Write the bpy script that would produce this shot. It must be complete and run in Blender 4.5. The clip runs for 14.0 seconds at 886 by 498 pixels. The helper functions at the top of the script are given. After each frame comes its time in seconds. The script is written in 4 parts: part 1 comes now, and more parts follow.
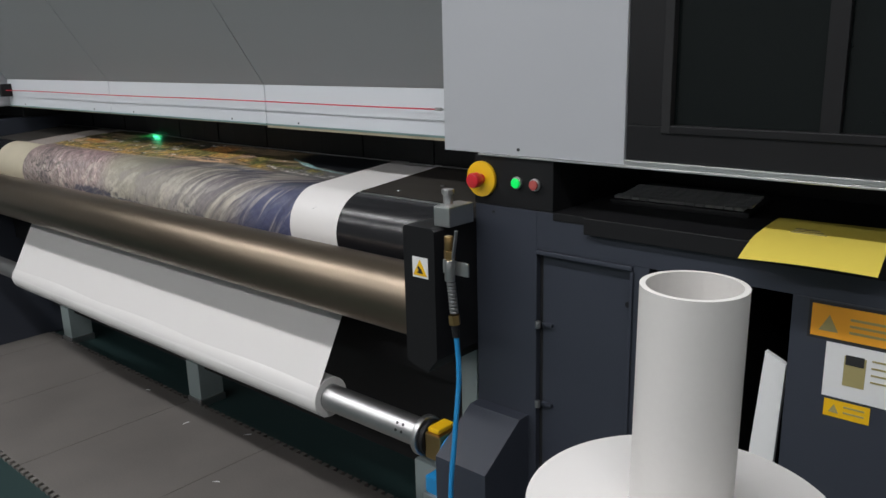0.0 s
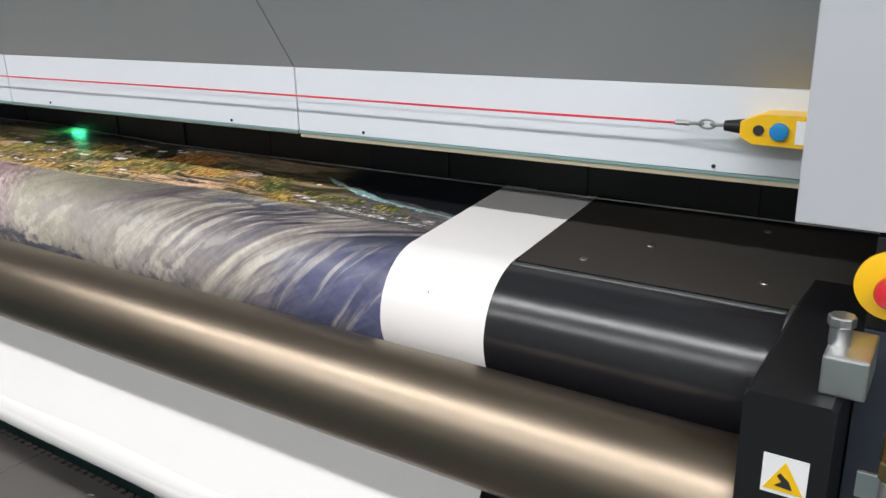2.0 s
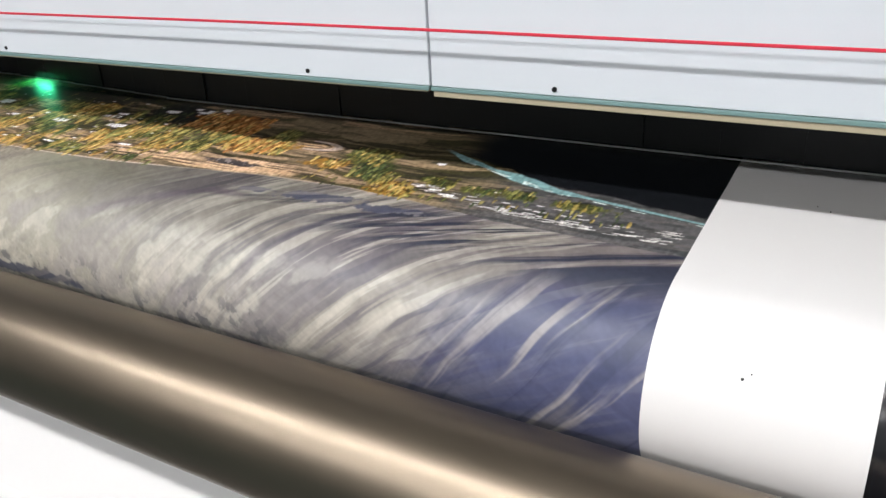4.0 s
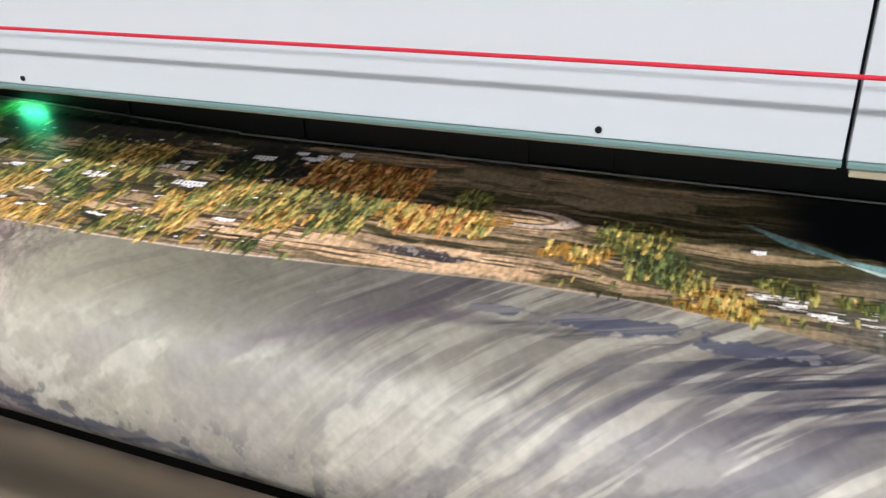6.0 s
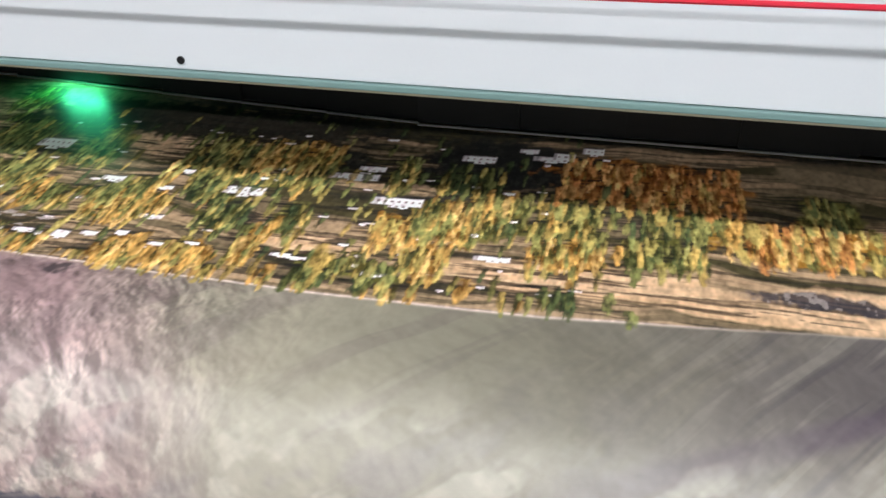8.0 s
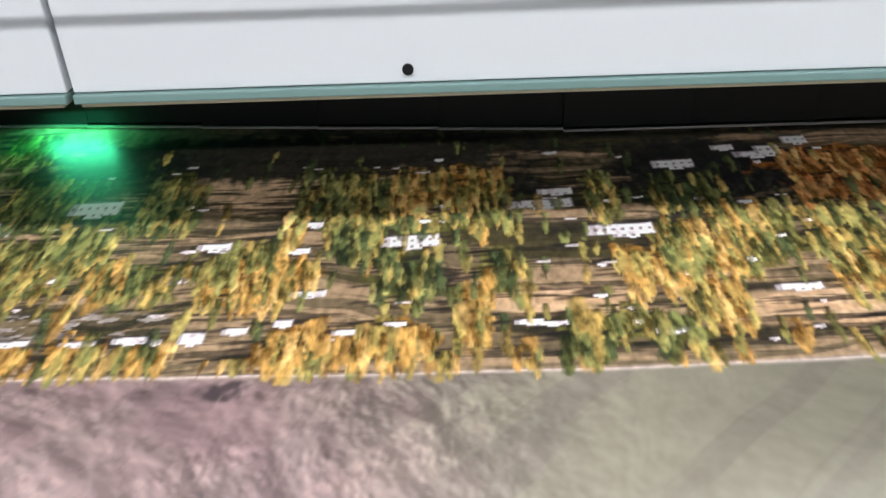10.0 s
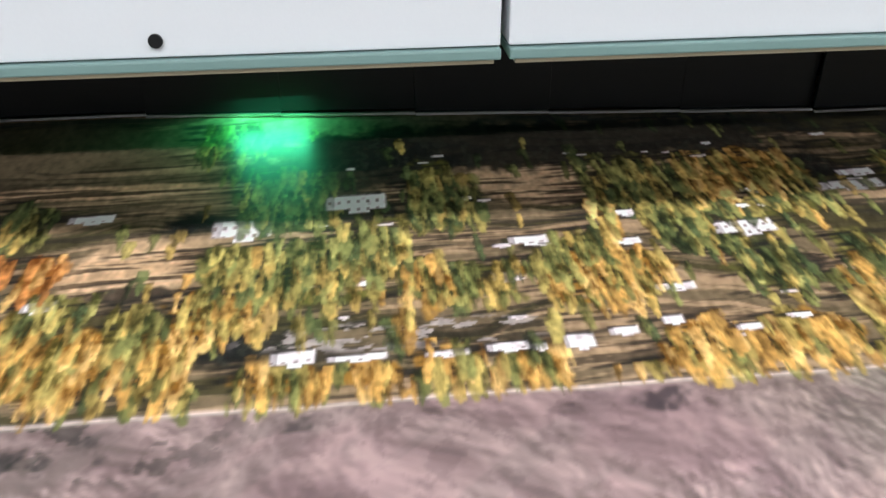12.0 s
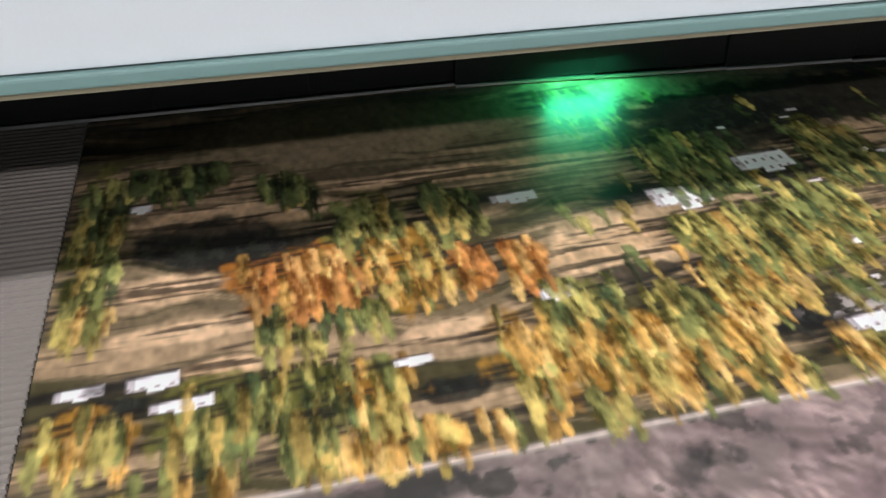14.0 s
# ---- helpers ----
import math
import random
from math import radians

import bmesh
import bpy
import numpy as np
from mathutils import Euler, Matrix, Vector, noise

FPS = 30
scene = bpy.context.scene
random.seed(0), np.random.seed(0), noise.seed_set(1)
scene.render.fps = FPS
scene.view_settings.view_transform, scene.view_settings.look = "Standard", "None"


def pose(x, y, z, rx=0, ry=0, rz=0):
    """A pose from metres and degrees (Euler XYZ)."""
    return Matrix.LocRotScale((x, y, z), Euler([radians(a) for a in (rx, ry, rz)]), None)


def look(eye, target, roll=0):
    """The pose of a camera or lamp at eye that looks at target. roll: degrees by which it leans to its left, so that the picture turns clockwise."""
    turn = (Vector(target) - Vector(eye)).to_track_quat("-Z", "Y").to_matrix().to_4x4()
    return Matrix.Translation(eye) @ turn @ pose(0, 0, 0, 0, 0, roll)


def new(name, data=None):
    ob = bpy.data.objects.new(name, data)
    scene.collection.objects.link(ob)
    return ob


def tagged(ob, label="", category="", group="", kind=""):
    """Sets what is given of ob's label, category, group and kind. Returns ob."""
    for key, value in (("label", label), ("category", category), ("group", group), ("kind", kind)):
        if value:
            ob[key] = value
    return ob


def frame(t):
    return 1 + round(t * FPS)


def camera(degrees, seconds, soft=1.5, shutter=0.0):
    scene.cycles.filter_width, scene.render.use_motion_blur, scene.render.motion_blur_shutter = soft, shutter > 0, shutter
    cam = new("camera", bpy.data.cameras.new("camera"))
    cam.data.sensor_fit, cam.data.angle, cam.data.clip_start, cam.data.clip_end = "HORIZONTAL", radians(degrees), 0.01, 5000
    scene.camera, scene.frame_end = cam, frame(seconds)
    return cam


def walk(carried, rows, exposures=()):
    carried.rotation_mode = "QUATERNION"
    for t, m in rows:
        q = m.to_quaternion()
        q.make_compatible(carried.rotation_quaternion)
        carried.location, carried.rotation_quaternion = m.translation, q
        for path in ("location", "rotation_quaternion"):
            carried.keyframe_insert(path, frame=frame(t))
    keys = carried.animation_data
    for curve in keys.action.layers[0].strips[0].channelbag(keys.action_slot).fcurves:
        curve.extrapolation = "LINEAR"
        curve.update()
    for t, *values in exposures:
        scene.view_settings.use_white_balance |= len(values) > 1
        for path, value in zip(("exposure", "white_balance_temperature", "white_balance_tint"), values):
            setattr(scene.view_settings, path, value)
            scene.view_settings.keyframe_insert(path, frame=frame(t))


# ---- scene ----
cam = camera(58.0, 14.0)
# seconds, eye in metres, turn in degrees
PATH = [
    (0, 1.084, -1.351, 1.439, 75.695, 1.382, 41.230),
    (0.4, 0.842, -1.353, 1.486, 74.155, 3.177, 39.045),
    (0.5, 0.804, -1.334, 1.479, 74.184, 3.174, 39.114),
    (0.8, 0.630, -1.282, 1.475, 73.911, 2.749, 38.200),
    (1, 0.556, -1.210, 1.469, 74.286, 1.995, 38.357),
    (1.5, 0.308, -1.053, 1.446, 73.740, 1.853, 37.375),
    (2, 0.050, -0.933, 1.472, 71.794, 1.409, 33.302),
    (2.2, -0.014, -0.887, 1.438, 71.977, 0.836, 33.602),
    (4.3, -0.640, -0.571, 1.428, 64.955, 3.030, 29.459),
    (4.5, -0.699, -0.540, 1.436, 64.786, 3.528, 29.741),
    (5, -0.834, -0.488, 1.427, 63.982, 1.895, 28.819),
    (5.5, -0.993, -0.462, 1.442, 63.141, 2.510, 25.721),
    (6, -1.114, -0.423, 1.443, 62.587, 2.308, 22.310),
    (6.5, -1.222, -0.362, 1.448, 62.065, 2.700, 22.435),
    (7, -1.340, -0.310, 1.424, 60.629, 1.847, 22.810),
    (7.5, -1.475, -0.296, 1.413, 59.864, 2.217, 18.587),
    (8, -1.565, -0.289, 1.397, 59.021, 1.246, 14.813),
    (8.2, -1.596, -0.270, 1.402, 58.131, 1.118, 14.036),
    (10.3, -1.917, -0.174, 1.345, 58.909, 1.511, -1.547),
    (10.5, -1.940, -0.171, 1.345, 58.769, 0.938, -2.513),
    (11, -1.975, -0.142, 1.340, 59.243, 0.428, -2.222),
    (11.5, -2.039, -0.111, 1.323, 59.924, -0.903, -3.056),
    (11.7, -2.079, -0.118, 1.307, 60.812, -0.511, -3.917),
    (12, -2.144, -0.120, 1.306, 60.121, 0.392, -5.787),
    (12.5, -2.220, -0.124, 1.303, 60.420, 0.463, -8.693),
    (13, -2.291, -0.097, 1.294, 60.703, 0.412, -9.100),
    (13.5, -2.363, -0.071, 1.288, 59.868, 0.517, -10.356),
    (14, -2.457, -0.043, 1.294, 57.966, 0.503, -14.101),
]
walk(cam, [(r[0], pose(*r[1:])) for r in PATH], [(0, -0.28), (0.3, 0.0), (0.6, 0.25), (1.0, 0.35), (1.5, 0.36), (2.2, 0.36), (4.3, 0.43), (7.5, 0.4), (11, 0.4), (12.5, 0.45), (14, 0.28)])

# ---- light and exposure ----
world = bpy.data.worlds.new("world")
scene.world = world
world.use_nodes = True
world.node_tree.nodes["Background"].inputs[0].default_value = (0.75, 0.82, 0.9, 1)
world.node_tree.nodes["Background"].inputs[1].default_value = 0.15


def area_lamp(name, place, target, sx, sy, watts, colour):
    d = bpy.data.lights.new(name, "AREA")
    d.shape, d.size, d.size_y, d.energy, d.color = "RECTANGLE", sx, sy, watts, colour
    ob = new(name, d)
    ob.matrix_world = look(place, target)
    return ob


LAMP_ROWS = [(-2.3, 4.3), (-5.2, 4.3), (1.6, 4.3)]
for ly, lz in LAMP_ROWS:
    area_lamp("tube_light", (-1.2, ly, lz - 0.09), (-1.2, ly + 0.001, 0), 9.0, 0.22, 250, (0.98, 0.985, 1.0))
# ultraviolet curing lamp of the print carriage
area_lamp("curing_light", (-2.22, 0.478, 1.106), (-2.22, 0.464, 1.083), 0.055, 0.006, 0.06, (0.07, 1.0, 0.45))


# ---- materials ----
def material(name, colour, rough=0.5, metal=0.0, vary=0.12, scale=6.0, fine=140.0, bump=0.15, stretch=(1, 1, 1), spec=0.5):
    m = bpy.data.materials.new(name)
    m.use_nodes = True
    nt = m.node_tree
    b = nt.nodes["Principled BSDF"]
    b.inputs["Metallic"].default_value = metal
    b.inputs["Specular IOR Level"].default_value = spec
    tc = nt.nodes.new("ShaderNodeTexCoord")
    mp = nt.nodes.new("ShaderNodeMapping")
    mp.inputs["Scale"].default_value = stretch
    nt.links.new(tc.outputs["Object"], mp.inputs[0])
    n1, n2 = nt.nodes.new("ShaderNodeTexNoise"), nt.nodes.new("ShaderNodeTexNoise")
    for n, s in ((n1, scale), (n2, fine)):
        n.inputs["Scale"].default_value = s
        n.inputs["Detail"].default_value = 4
        nt.links.new(mp.outputs[0], n.inputs["Vector"])
    mix = nt.nodes.new("ShaderNodeMix")
    mix.data_type = "RGBA"
    lo, hi = [c * (1 - vary) for c in colour], [min(1, c * (1 + vary)) for c in colour]
    mix.inputs[6].default_value, mix.inputs[7].default_value = (*lo, 1), (*hi, 1)
    avg = nt.nodes.new("ShaderNodeMath")
    avg.operation = "MULTIPLY_ADD"
    nt.links.new(n1.outputs["Fac"], avg.inputs[0])
    avg.inputs[1].default_value = 0.65
    half = nt.nodes.new("ShaderNodeMath")
    half.operation = "MULTIPLY"
    half.inputs[1].default_value = 0.35
    nt.links.new(n2.outputs["Fac"], half.inputs[0])
    nt.links.new(half.outputs[0], avg.inputs[2])
    nt.links.new(avg.outputs[0], mix.inputs[0])
    nt.links.new(mix.outputs[2], b.inputs["Base Color"])
    r = nt.nodes.new("ShaderNodeMapRange")
    r.inputs["To Min"].default_value, r.inputs["To Max"].default_value = max(0.02, rough * 0.85), min(1, rough * 1.15)
    nt.links.new(n1.outputs["Fac"], r.inputs["Value"])
    nt.links.new(r.outputs[0], b.inputs["Roughness"])
    if bump:
        bp = nt.nodes.new("ShaderNodeBump")
        bp.inputs["Strength"].default_value = bump
        bp.inputs["Distance"].default_value = 0.001
        nt.links.new(n2.outputs["Fac"], bp.inputs["Height"])
        nt.links.new(bp.outputs[0], b.inputs["Normal"])
    return m


def glowing(name, colour, strength):
    m = bpy.data.materials.new(name)
    m.use_nodes = True
    b = m.node_tree.nodes["Principled BSDF"]
    b.inputs["Base Color"].default_value = (*colour, 1)
    b.inputs["Emission Color"].default_value = (*colour, 1)
    b.inputs["Emission Strength"].default_value = strength
    return m


HOOD_PAINT = material("hood_paint", (0.64, 0.665, 0.70), 0.42, vary=0.03, fine=500, bump=0.05)
PANEL_PAINT = material("panel_paint", (0.43, 0.44, 0.465), 0.45, vary=0.03, fine=500, bump=0.05)
# darker copy of the hood paint: the overhang's shade is in the colour
HOOD_UPPER_SHADED = material("hood_upper_shaded", (0.345, 0.36, 0.365), 0.5, vary=0.04, fine=500, bump=0.05)
CABINET_PAINT = material("cabinet_paint", (0.036, 0.041, 0.056), 0.42, vary=0.15, fine=400, bump=0.12)
BLACK_PAINT = material("black_paint", (0.009, 0.009, 0.010), 0.5, spec=0.3, vary=0.2, fine=400, bump=0.1)
BLACK_MATT = material("black_matt", (0.008, 0.008, 0.009), 0.75, vary=0.3)
CURTAIN = material("black_rubber", (0.006, 0.007, 0.008), 0.45, spec=0.3, vary=0.3, fine=60)
RUBBER_ROLL = material("roller_rubber", (0.011, 0.011, 0.013), 0.24, vary=0.2, scale=30, fine=300, bump=0.015, stretch=(0.3, 1, 1))
BRONZE = material("anodised_roller", (0.225, 0.180, 0.135), 0.37, metal=1.0, vary=0.07, scale=40, fine=500, bump=0.03, stretch=(0.2, 1, 1))
STEEL = material("steel", (0.50, 0.50, 0.50), 0.40, metal=1.0, vary=0.1, scale=30, fine=300, bump=0.08)
ALUMINIUM = material("aluminium", (0.66, 0.67, 0.66), 0.38, metal=1.0, vary=0.08)
TABLE_METAL = material("table_plate", (0.105, 0.095, 0.085), 0.40, metal=0.6, vary=0.12, scale=20, fine=250, bump=0.1, stretch=(0.1, 1, 1))
RIBBED = material("ribbed_plate", (0.33, 0.29, 0.265), 0.5, metal=0.0, vary=0.1)
# ribbed belt where it rounds the drum: lamplight put into a paler colour
BELT_LIT = material("belt_lit", (0.50, 0.45, 0.34), 0.45, vary=0.12, scale=14)
BRASS = material("brass", (0.45, 0.30, 0.13), 0.35, metal=1.0, vary=0.15)
# teal reflection on the hood's lower lip, given as base colour
LIP_REFLECTION = material("lip_reflection", (0.17, 0.27, 0.26), 0.3, vary=0.1)
LIP_TAN = material("bare_edge", (0.42, 0.36, 0.25), 0.5, vary=0.15)
GREY_GREEN = material("grey_green_paint", (0.26, 0.31, 0.31), 0.5, vary=0.1)
WHITE_FILM = material("white_film", (0.765, 0.74, 0.725), 0.38, vary=0.015, fine=600, bump=0.04)
WHITE_PLASTIC = material("white_plastic", (0.80, 0.80, 0.80), 0.35, vary=0.03)
CARD_TUBE = material("tube_card", (0.62, 0.60, 0.58), 0.55, vary=0.06, fine=200)
YELLOW = material("yellow_plastic", (0.80, 0.47, 0.01), 0.35, vary=0.04)
RED = material("red_plastic", (0.55, 0.02, 0.03), 0.3, vary=0.05)
RED_CABLE = material("red_cable", (0.62, 0.015, 0.04), 0.35, vary=0.05)
BLUE = material("blue_plastic", (0.015, 0.22, 0.50), 0.35, vary=0.05)
ORANGE = material("orange_paper", (0.78, 0.34, 0.02), 0.6, vary=0.05)
PAPER_YELLOW = material("yellow_paper", (0.78, 0.62, 0.10), 0.6, vary=0.04)
PAPER_WHITE = material("white_label", (0.72, 0.72, 0.72), 0.5, vary=0.05)
INK = material("ink", (0.02, 0.02, 0.02), 0.6)
INK_GREY = material("grey_ink", (0.33, 0.28, 0.12), 0.6)
KEYCAP = material("keycap", (0.42, 0.42, 0.42), 0.4)
GLASS_DARK = material("smoked_glass", (0.006, 0.008, 0.008), 0.12, vary=0.2, bump=0, spec=0.25)
GREEN_LIT = glowing("green_lit", (0.0, 0.62, 0.09), 0.85)
RED_DIM = material("dull_red_lens", (0.42, 0.09, 0.08), 0.25)
TUBE_GLOW = glowing("tube_glow", (1, 0.97, 0.92), 6)
UV_GLOW = glowing("curing_glow", (0.05, 1.0, 0.45), 3)
FLOOR_GREEN = material("green_floor_paint", (0.020, 0.042, 0.042), 0.45, vary=0.25, scale=2.5, fine=90, bump=0.2)
MAT_FOAM = material("mat_foam", (0.14, 0.128, 0.118), 0.62, vary=0.45, scale=3.5, fine=160, bump=0.4)
WALL_PAINT = material("wall_paint", (0.30, 0.31, 0.31), 0.8, vary=0.06, scale=1.2)
CEILING_PAINT = material("ceiling_paint", (0.50, 0.51, 0.52), 0.8, vary=0.05, scale=1.2)


# ---- mesh helpers ----
def mesh_object(name, bm, mat, parent=None, label="", smooth=False):
    me = bpy.data.meshes.new(name)
    bm.normal_update()
    bm.to_mesh(me)
    bm.free()
    if mat:
        me.materials.append(mat)
    if smooth:
        me.polygons.foreach_set("use_smooth", [True] * len(me.polygons))
        me.set_sharp_from_angle(angle=radians(35))
    ob = new(name, me)
    if parent:
        ob.parent = parent
    if label:
        ob["label"] = label
    return ob


def part(name, bm, mat, parent, label="", smooth=False):
    return mesh_object(name, bm, mat, parent, label, smooth)


def thing(name, label, category, group="", kind=""):
    return tagged(new(name), label, category, group, kind)


def add_box(bm, lo, hi, bevel=0.0, m=None):
    mid = [(a + b) / 2 for a, b in zip(lo, hi)]
    size = [abs(b - a) for a, b in zip(lo, hi)]
    mat = Matrix.Translation(mid) @ Matrix.Diagonal((*size, 1))
    r = bmesh.ops.create_cube(bm, size=1, matrix=(m @ mat) if m else mat)
    if bevel:
        edges = {e for v in r["verts"] for e in v.link_edges}
        bmesh.ops.bevel(bm, geom=list(edges), offset=bevel, segments=2, affect="EDGES", profile=0.6)
    return bm


def box(lo, hi, bevel=0.0, m=None):
    return add_box(bmesh.new(), lo, hi, bevel, m)


def add_cyl(bm, p, q, r, seg=32, r2=None, bevel=0.0):
    p, q = Vector(p), Vector(q)
    d = q - p
    m = Matrix.Translation((p + q) / 2) @ d.to_track_quat("Z", "Y").to_matrix().to_4x4()
    res = bmesh.ops.create_cone(bm, cap_ends=True, segments=seg, radius1=r, radius2=r if r2 is None else r2, depth=d.length, matrix=m)
    if bevel:
        caps = [f for f in {f for v in res["verts"] for f in v.link_faces} if len(f.verts) > 4]
        edges = {e for f in caps for e in f.edges}
        bmesh.ops.bevel(bm, geom=list(edges), offset=bevel, segments=2, affect="EDGES", profile=0.5)
    return bm


def cyl(p, q, r, seg=32, r2=None, bevel=0.0):
    return add_cyl(bmesh.new(), p, q, r, seg, r2, bevel)


def tube(p, q, r, r_in, seg=48):
    """A hollow tube with open ends."""
    bm = bmesh.new()
    p, q = Vector(p), Vector(q)
    rot = (q - p).to_track_quat("Z", "Y").to_matrix()
    rings = []
    for end, rad in ((p, r_in), (p, r), (q, r), (q, r_in)):
        rings.append([bm.verts.new(end + rot @ Vector((rad * math.cos(a), rad * math.sin(a), 0))) for a in [2 * math.pi * i / seg for i in range(seg)]])
    for k in range(4):
        a, b = rings[k], rings[(k + 1) % 4]
        for i in range(seg):
            bm.faces.new((a[i], a[(i + 1) % seg], b[(i + 1) % seg], b[i]))
    bmesh.ops.recalc_face_normals(bm, faces=bm.faces)
    return bm


def prism(points, axis, lo, hi):
    """A straight prism over a closed outline; points are (y, z) for axis x, (x, z) for y, (x, y) for z."""
    bm = bmesh.new()

    def at(p, d):
        return {"x": (d, p[0], p[1]), "y": (p[0], d, p[1]), "z": (p[0], p[1], d)}[axis]
    a = [bm.verts.new(at(p, lo)) for p in points]
    b = [bm.verts.new(at(p, hi)) for p in points]
    n = len(points)
    bm.faces.new(a)
    bm.faces.new(list(reversed(b)))
    for i in range(n):
        bm.faces.new((a[i], b[i], b[(i + 1) % n], a[(i + 1) % n]))
    bmesh.ops.recalc_face_normals(bm, faces=bm.faces)
    return bm


def sweep(points, r, seg=10):
    """A round cord through points."""
    bm = bmesh.new()
    pts = [Vector(p) for p in points]
    rings = []
    for i, p in enumerate(pts):
        d = (pts[min(i + 1, len(pts) - 1)] - pts[max(i - 1, 0)]).normalized()
        side = d.cross(Vector((0.3, 1, 0.2))).normalized()
        up = side.cross(d)
        rings.append([bm.verts.new(p + r * (math.cos(a) * side + math.sin(a) * up)) for a in [2 * math.pi * k / seg for k in range(seg)]])
    for a, b in zip(rings, rings[1:]):
        for k in range(seg):
            bm.faces.new((a[k], a[(k + 1) % seg], b[(k + 1) % seg], b[k]))
    bm.faces.new(rings[0])
    bm.faces.new(rings[-1])
    bmesh.ops.recalc_face_normals(bm, faces=bm.faces)
    return bm


def smooth_path(points, n=8):
    """Points of a smooth curve through the given ones."""
    pts = [Vector(p) for p in points]
    out = []
    for i in range(len(pts) - 1):
        p0, p1, p2, p3 = pts[max(i - 1, 0)], pts[i], pts[i + 1], pts[min(i + 2, len(pts) - 1)]
        for k in range(n):
            t = k / n
            out.append(0.5 * ((2 * p1) + (p2 - p0) * t + (2 * p0 - 5 * p1 + 4 * p2 - p3) * t * t + (3 * p1 - p0 - 3 * p2 + p3) * t ** 3))
    return out + [pts[-1]]


# ---- the hall ----
X0, X1, Y0, Y1, TOP = -9.0, 6.0, -7.5, 4.0, 4.6
tagged(mesh_object("floor", box((X0, Y0, -0.2), (X1, Y1, 0)), FLOOR_GREEN), "worn dark green painted concrete floor", "floor", kind="structure")
tagged(mesh_object("ceiling", box((X0, Y0, TOP), (X1, Y1, TOP + 0.15)), CEILING_PAINT), "pale grey painted hall ceiling", "ceiling", kind="structure")
for nm, lo, hi in (("wall_north", (X0, Y1, 0), (X1, Y1 + 0.2, TOP)), ("wall_south", (X0, Y0 - 0.2, 0), (X1, Y0, TOP)),
                   ("wall_west", (X0 - 0.2, Y0, 0), (X0, Y1, TOP)), ("wall_east", (X1, Y0, 0), (X1 + 0.2, Y1, TOP))):
    tagged(mesh_object(nm, box(lo, hi), WALL_PAINT), "plain light grey painted hall wall", "wall", kind="structure")
for ly, lz in LAMP_ROWS:
    for k in range(6):
        x = -5.0 + 1.5 * k
        lamp = thing("ceiling_lamp", "white fluorescent batten lamp hung under ceiling", "lamp", "ceiling lamps")
        part("housing", box((x, ly - 0.12, lz), (x + 1.4, ly + 0.12, lz + 0.06), 0.008), WHITE_PLASTIC, lamp)
        part("fluorescent_tube", cyl((x + 0.05, ly, lz - 0.03), (x + 1.35, ly, lz - 0.03), 0.016, 12), TUBE_GLOW, lamp)
        part("hanger", cyl((x + 0.7, ly, lz + 0.06), (x + 0.7, ly, TOP), 0.008, 8), STEEL, lamp)

# ---- the printer: table, drum, hood ----
SLOPE = 0.082


def table_z(y):
    return 1.044 + SLOPE * y


XL, XR = -3.15, -0.02          # ends of the print table
XW0, XP, XW1 = -2.566, -0.722, -0.523   # web: left edge, end of the print, right edge
DY, DZ, DR = 0.138, 0.947, 0.108

printer = thing("printer", "large grey and black roll-to-roll wide-format printer", "printer")
table = part("print_table", prism([(0.145, table_z(0.145)), (0.62, table_z(0.62)), (0.62, table_z(0.62) - 0.03), (0.145, table_z(0.145) - 0.012)], "x", XL, XR), TABLE_METAL, printer, "dark brushed metal print table")
part("table_lip", prism([(0.118, table_z(0.118)), (0.1448, table_z(0.1448)), (0.1448, table_z(0.145) - 0.004), (0.118, table_z(0.118) - 0.003)], "x", XW1 + 0.002, XR), TABLE_METAL, table)
part("edge_trim", prism([(0.117, table_z(0.117) + 0.0015), (0.123, table_z(0.123) + 0.0015), (0.123, table_z(0.12) - 0.012), (0.117, table_z(0.12) - 0.012)], "x", XW1 + 0.002, -0.115), ALUMINIUM, table, "bright aluminium edge strip")
for x, y in ((-0.427, 0.178), (-0.35, 0.27), (-0.16, 0.2), (-0.2, 0.40)):
    part("screw", cyl((x, y, table_z(y) - 0.002), (x, y, table_z(y) + 0.002), 0.0065, 20, bevel=0.001), STEEL, table)
rib = bmesh.new()
for k in range(80):
    y = 0.147 + 0.0048 * k
    add_box(rib, (XW0 - 0.20, y, table_z(y) - 0.001), (XW0 - 0.0008, y + 0.0026, table_z(y) + 0.0030))
part("ribbed_plate", rib, RIBBED, table, "finely ribbed grey-brown plate")
part("ribbed_belt", cyl((XW0 - 0.30, DY, DZ), (XW0 - 0.003, DY, DZ), DR + 0.0012, 128), BELT_LIT, printer, "ribbed belt round the drum, lamplight in its pale tan", True)
part("drum", cyl((XL, DY, DZ), (-0.104, DY, DZ), DR, 128, bevel=0.002), RUBBER_ROLL, printer, "glossy black rubber feed drum", True)
part("drum_end_ring", tube((-0.112, DY, DZ), (-0.1065, DY, DZ), DR + 0.0015, DR - 0.02), STEEL, printer, "bright steel end ring", True)
NY, NZ, NR = -0.0534, 0.8610, 0.0845
part("nip_roller", cyl((XL, NY, NZ), (-0.104, NY, NZ), NR, 96, bevel=0.002), BRONZE, printer, "brushed bronze-grey metal pressure roller", True)

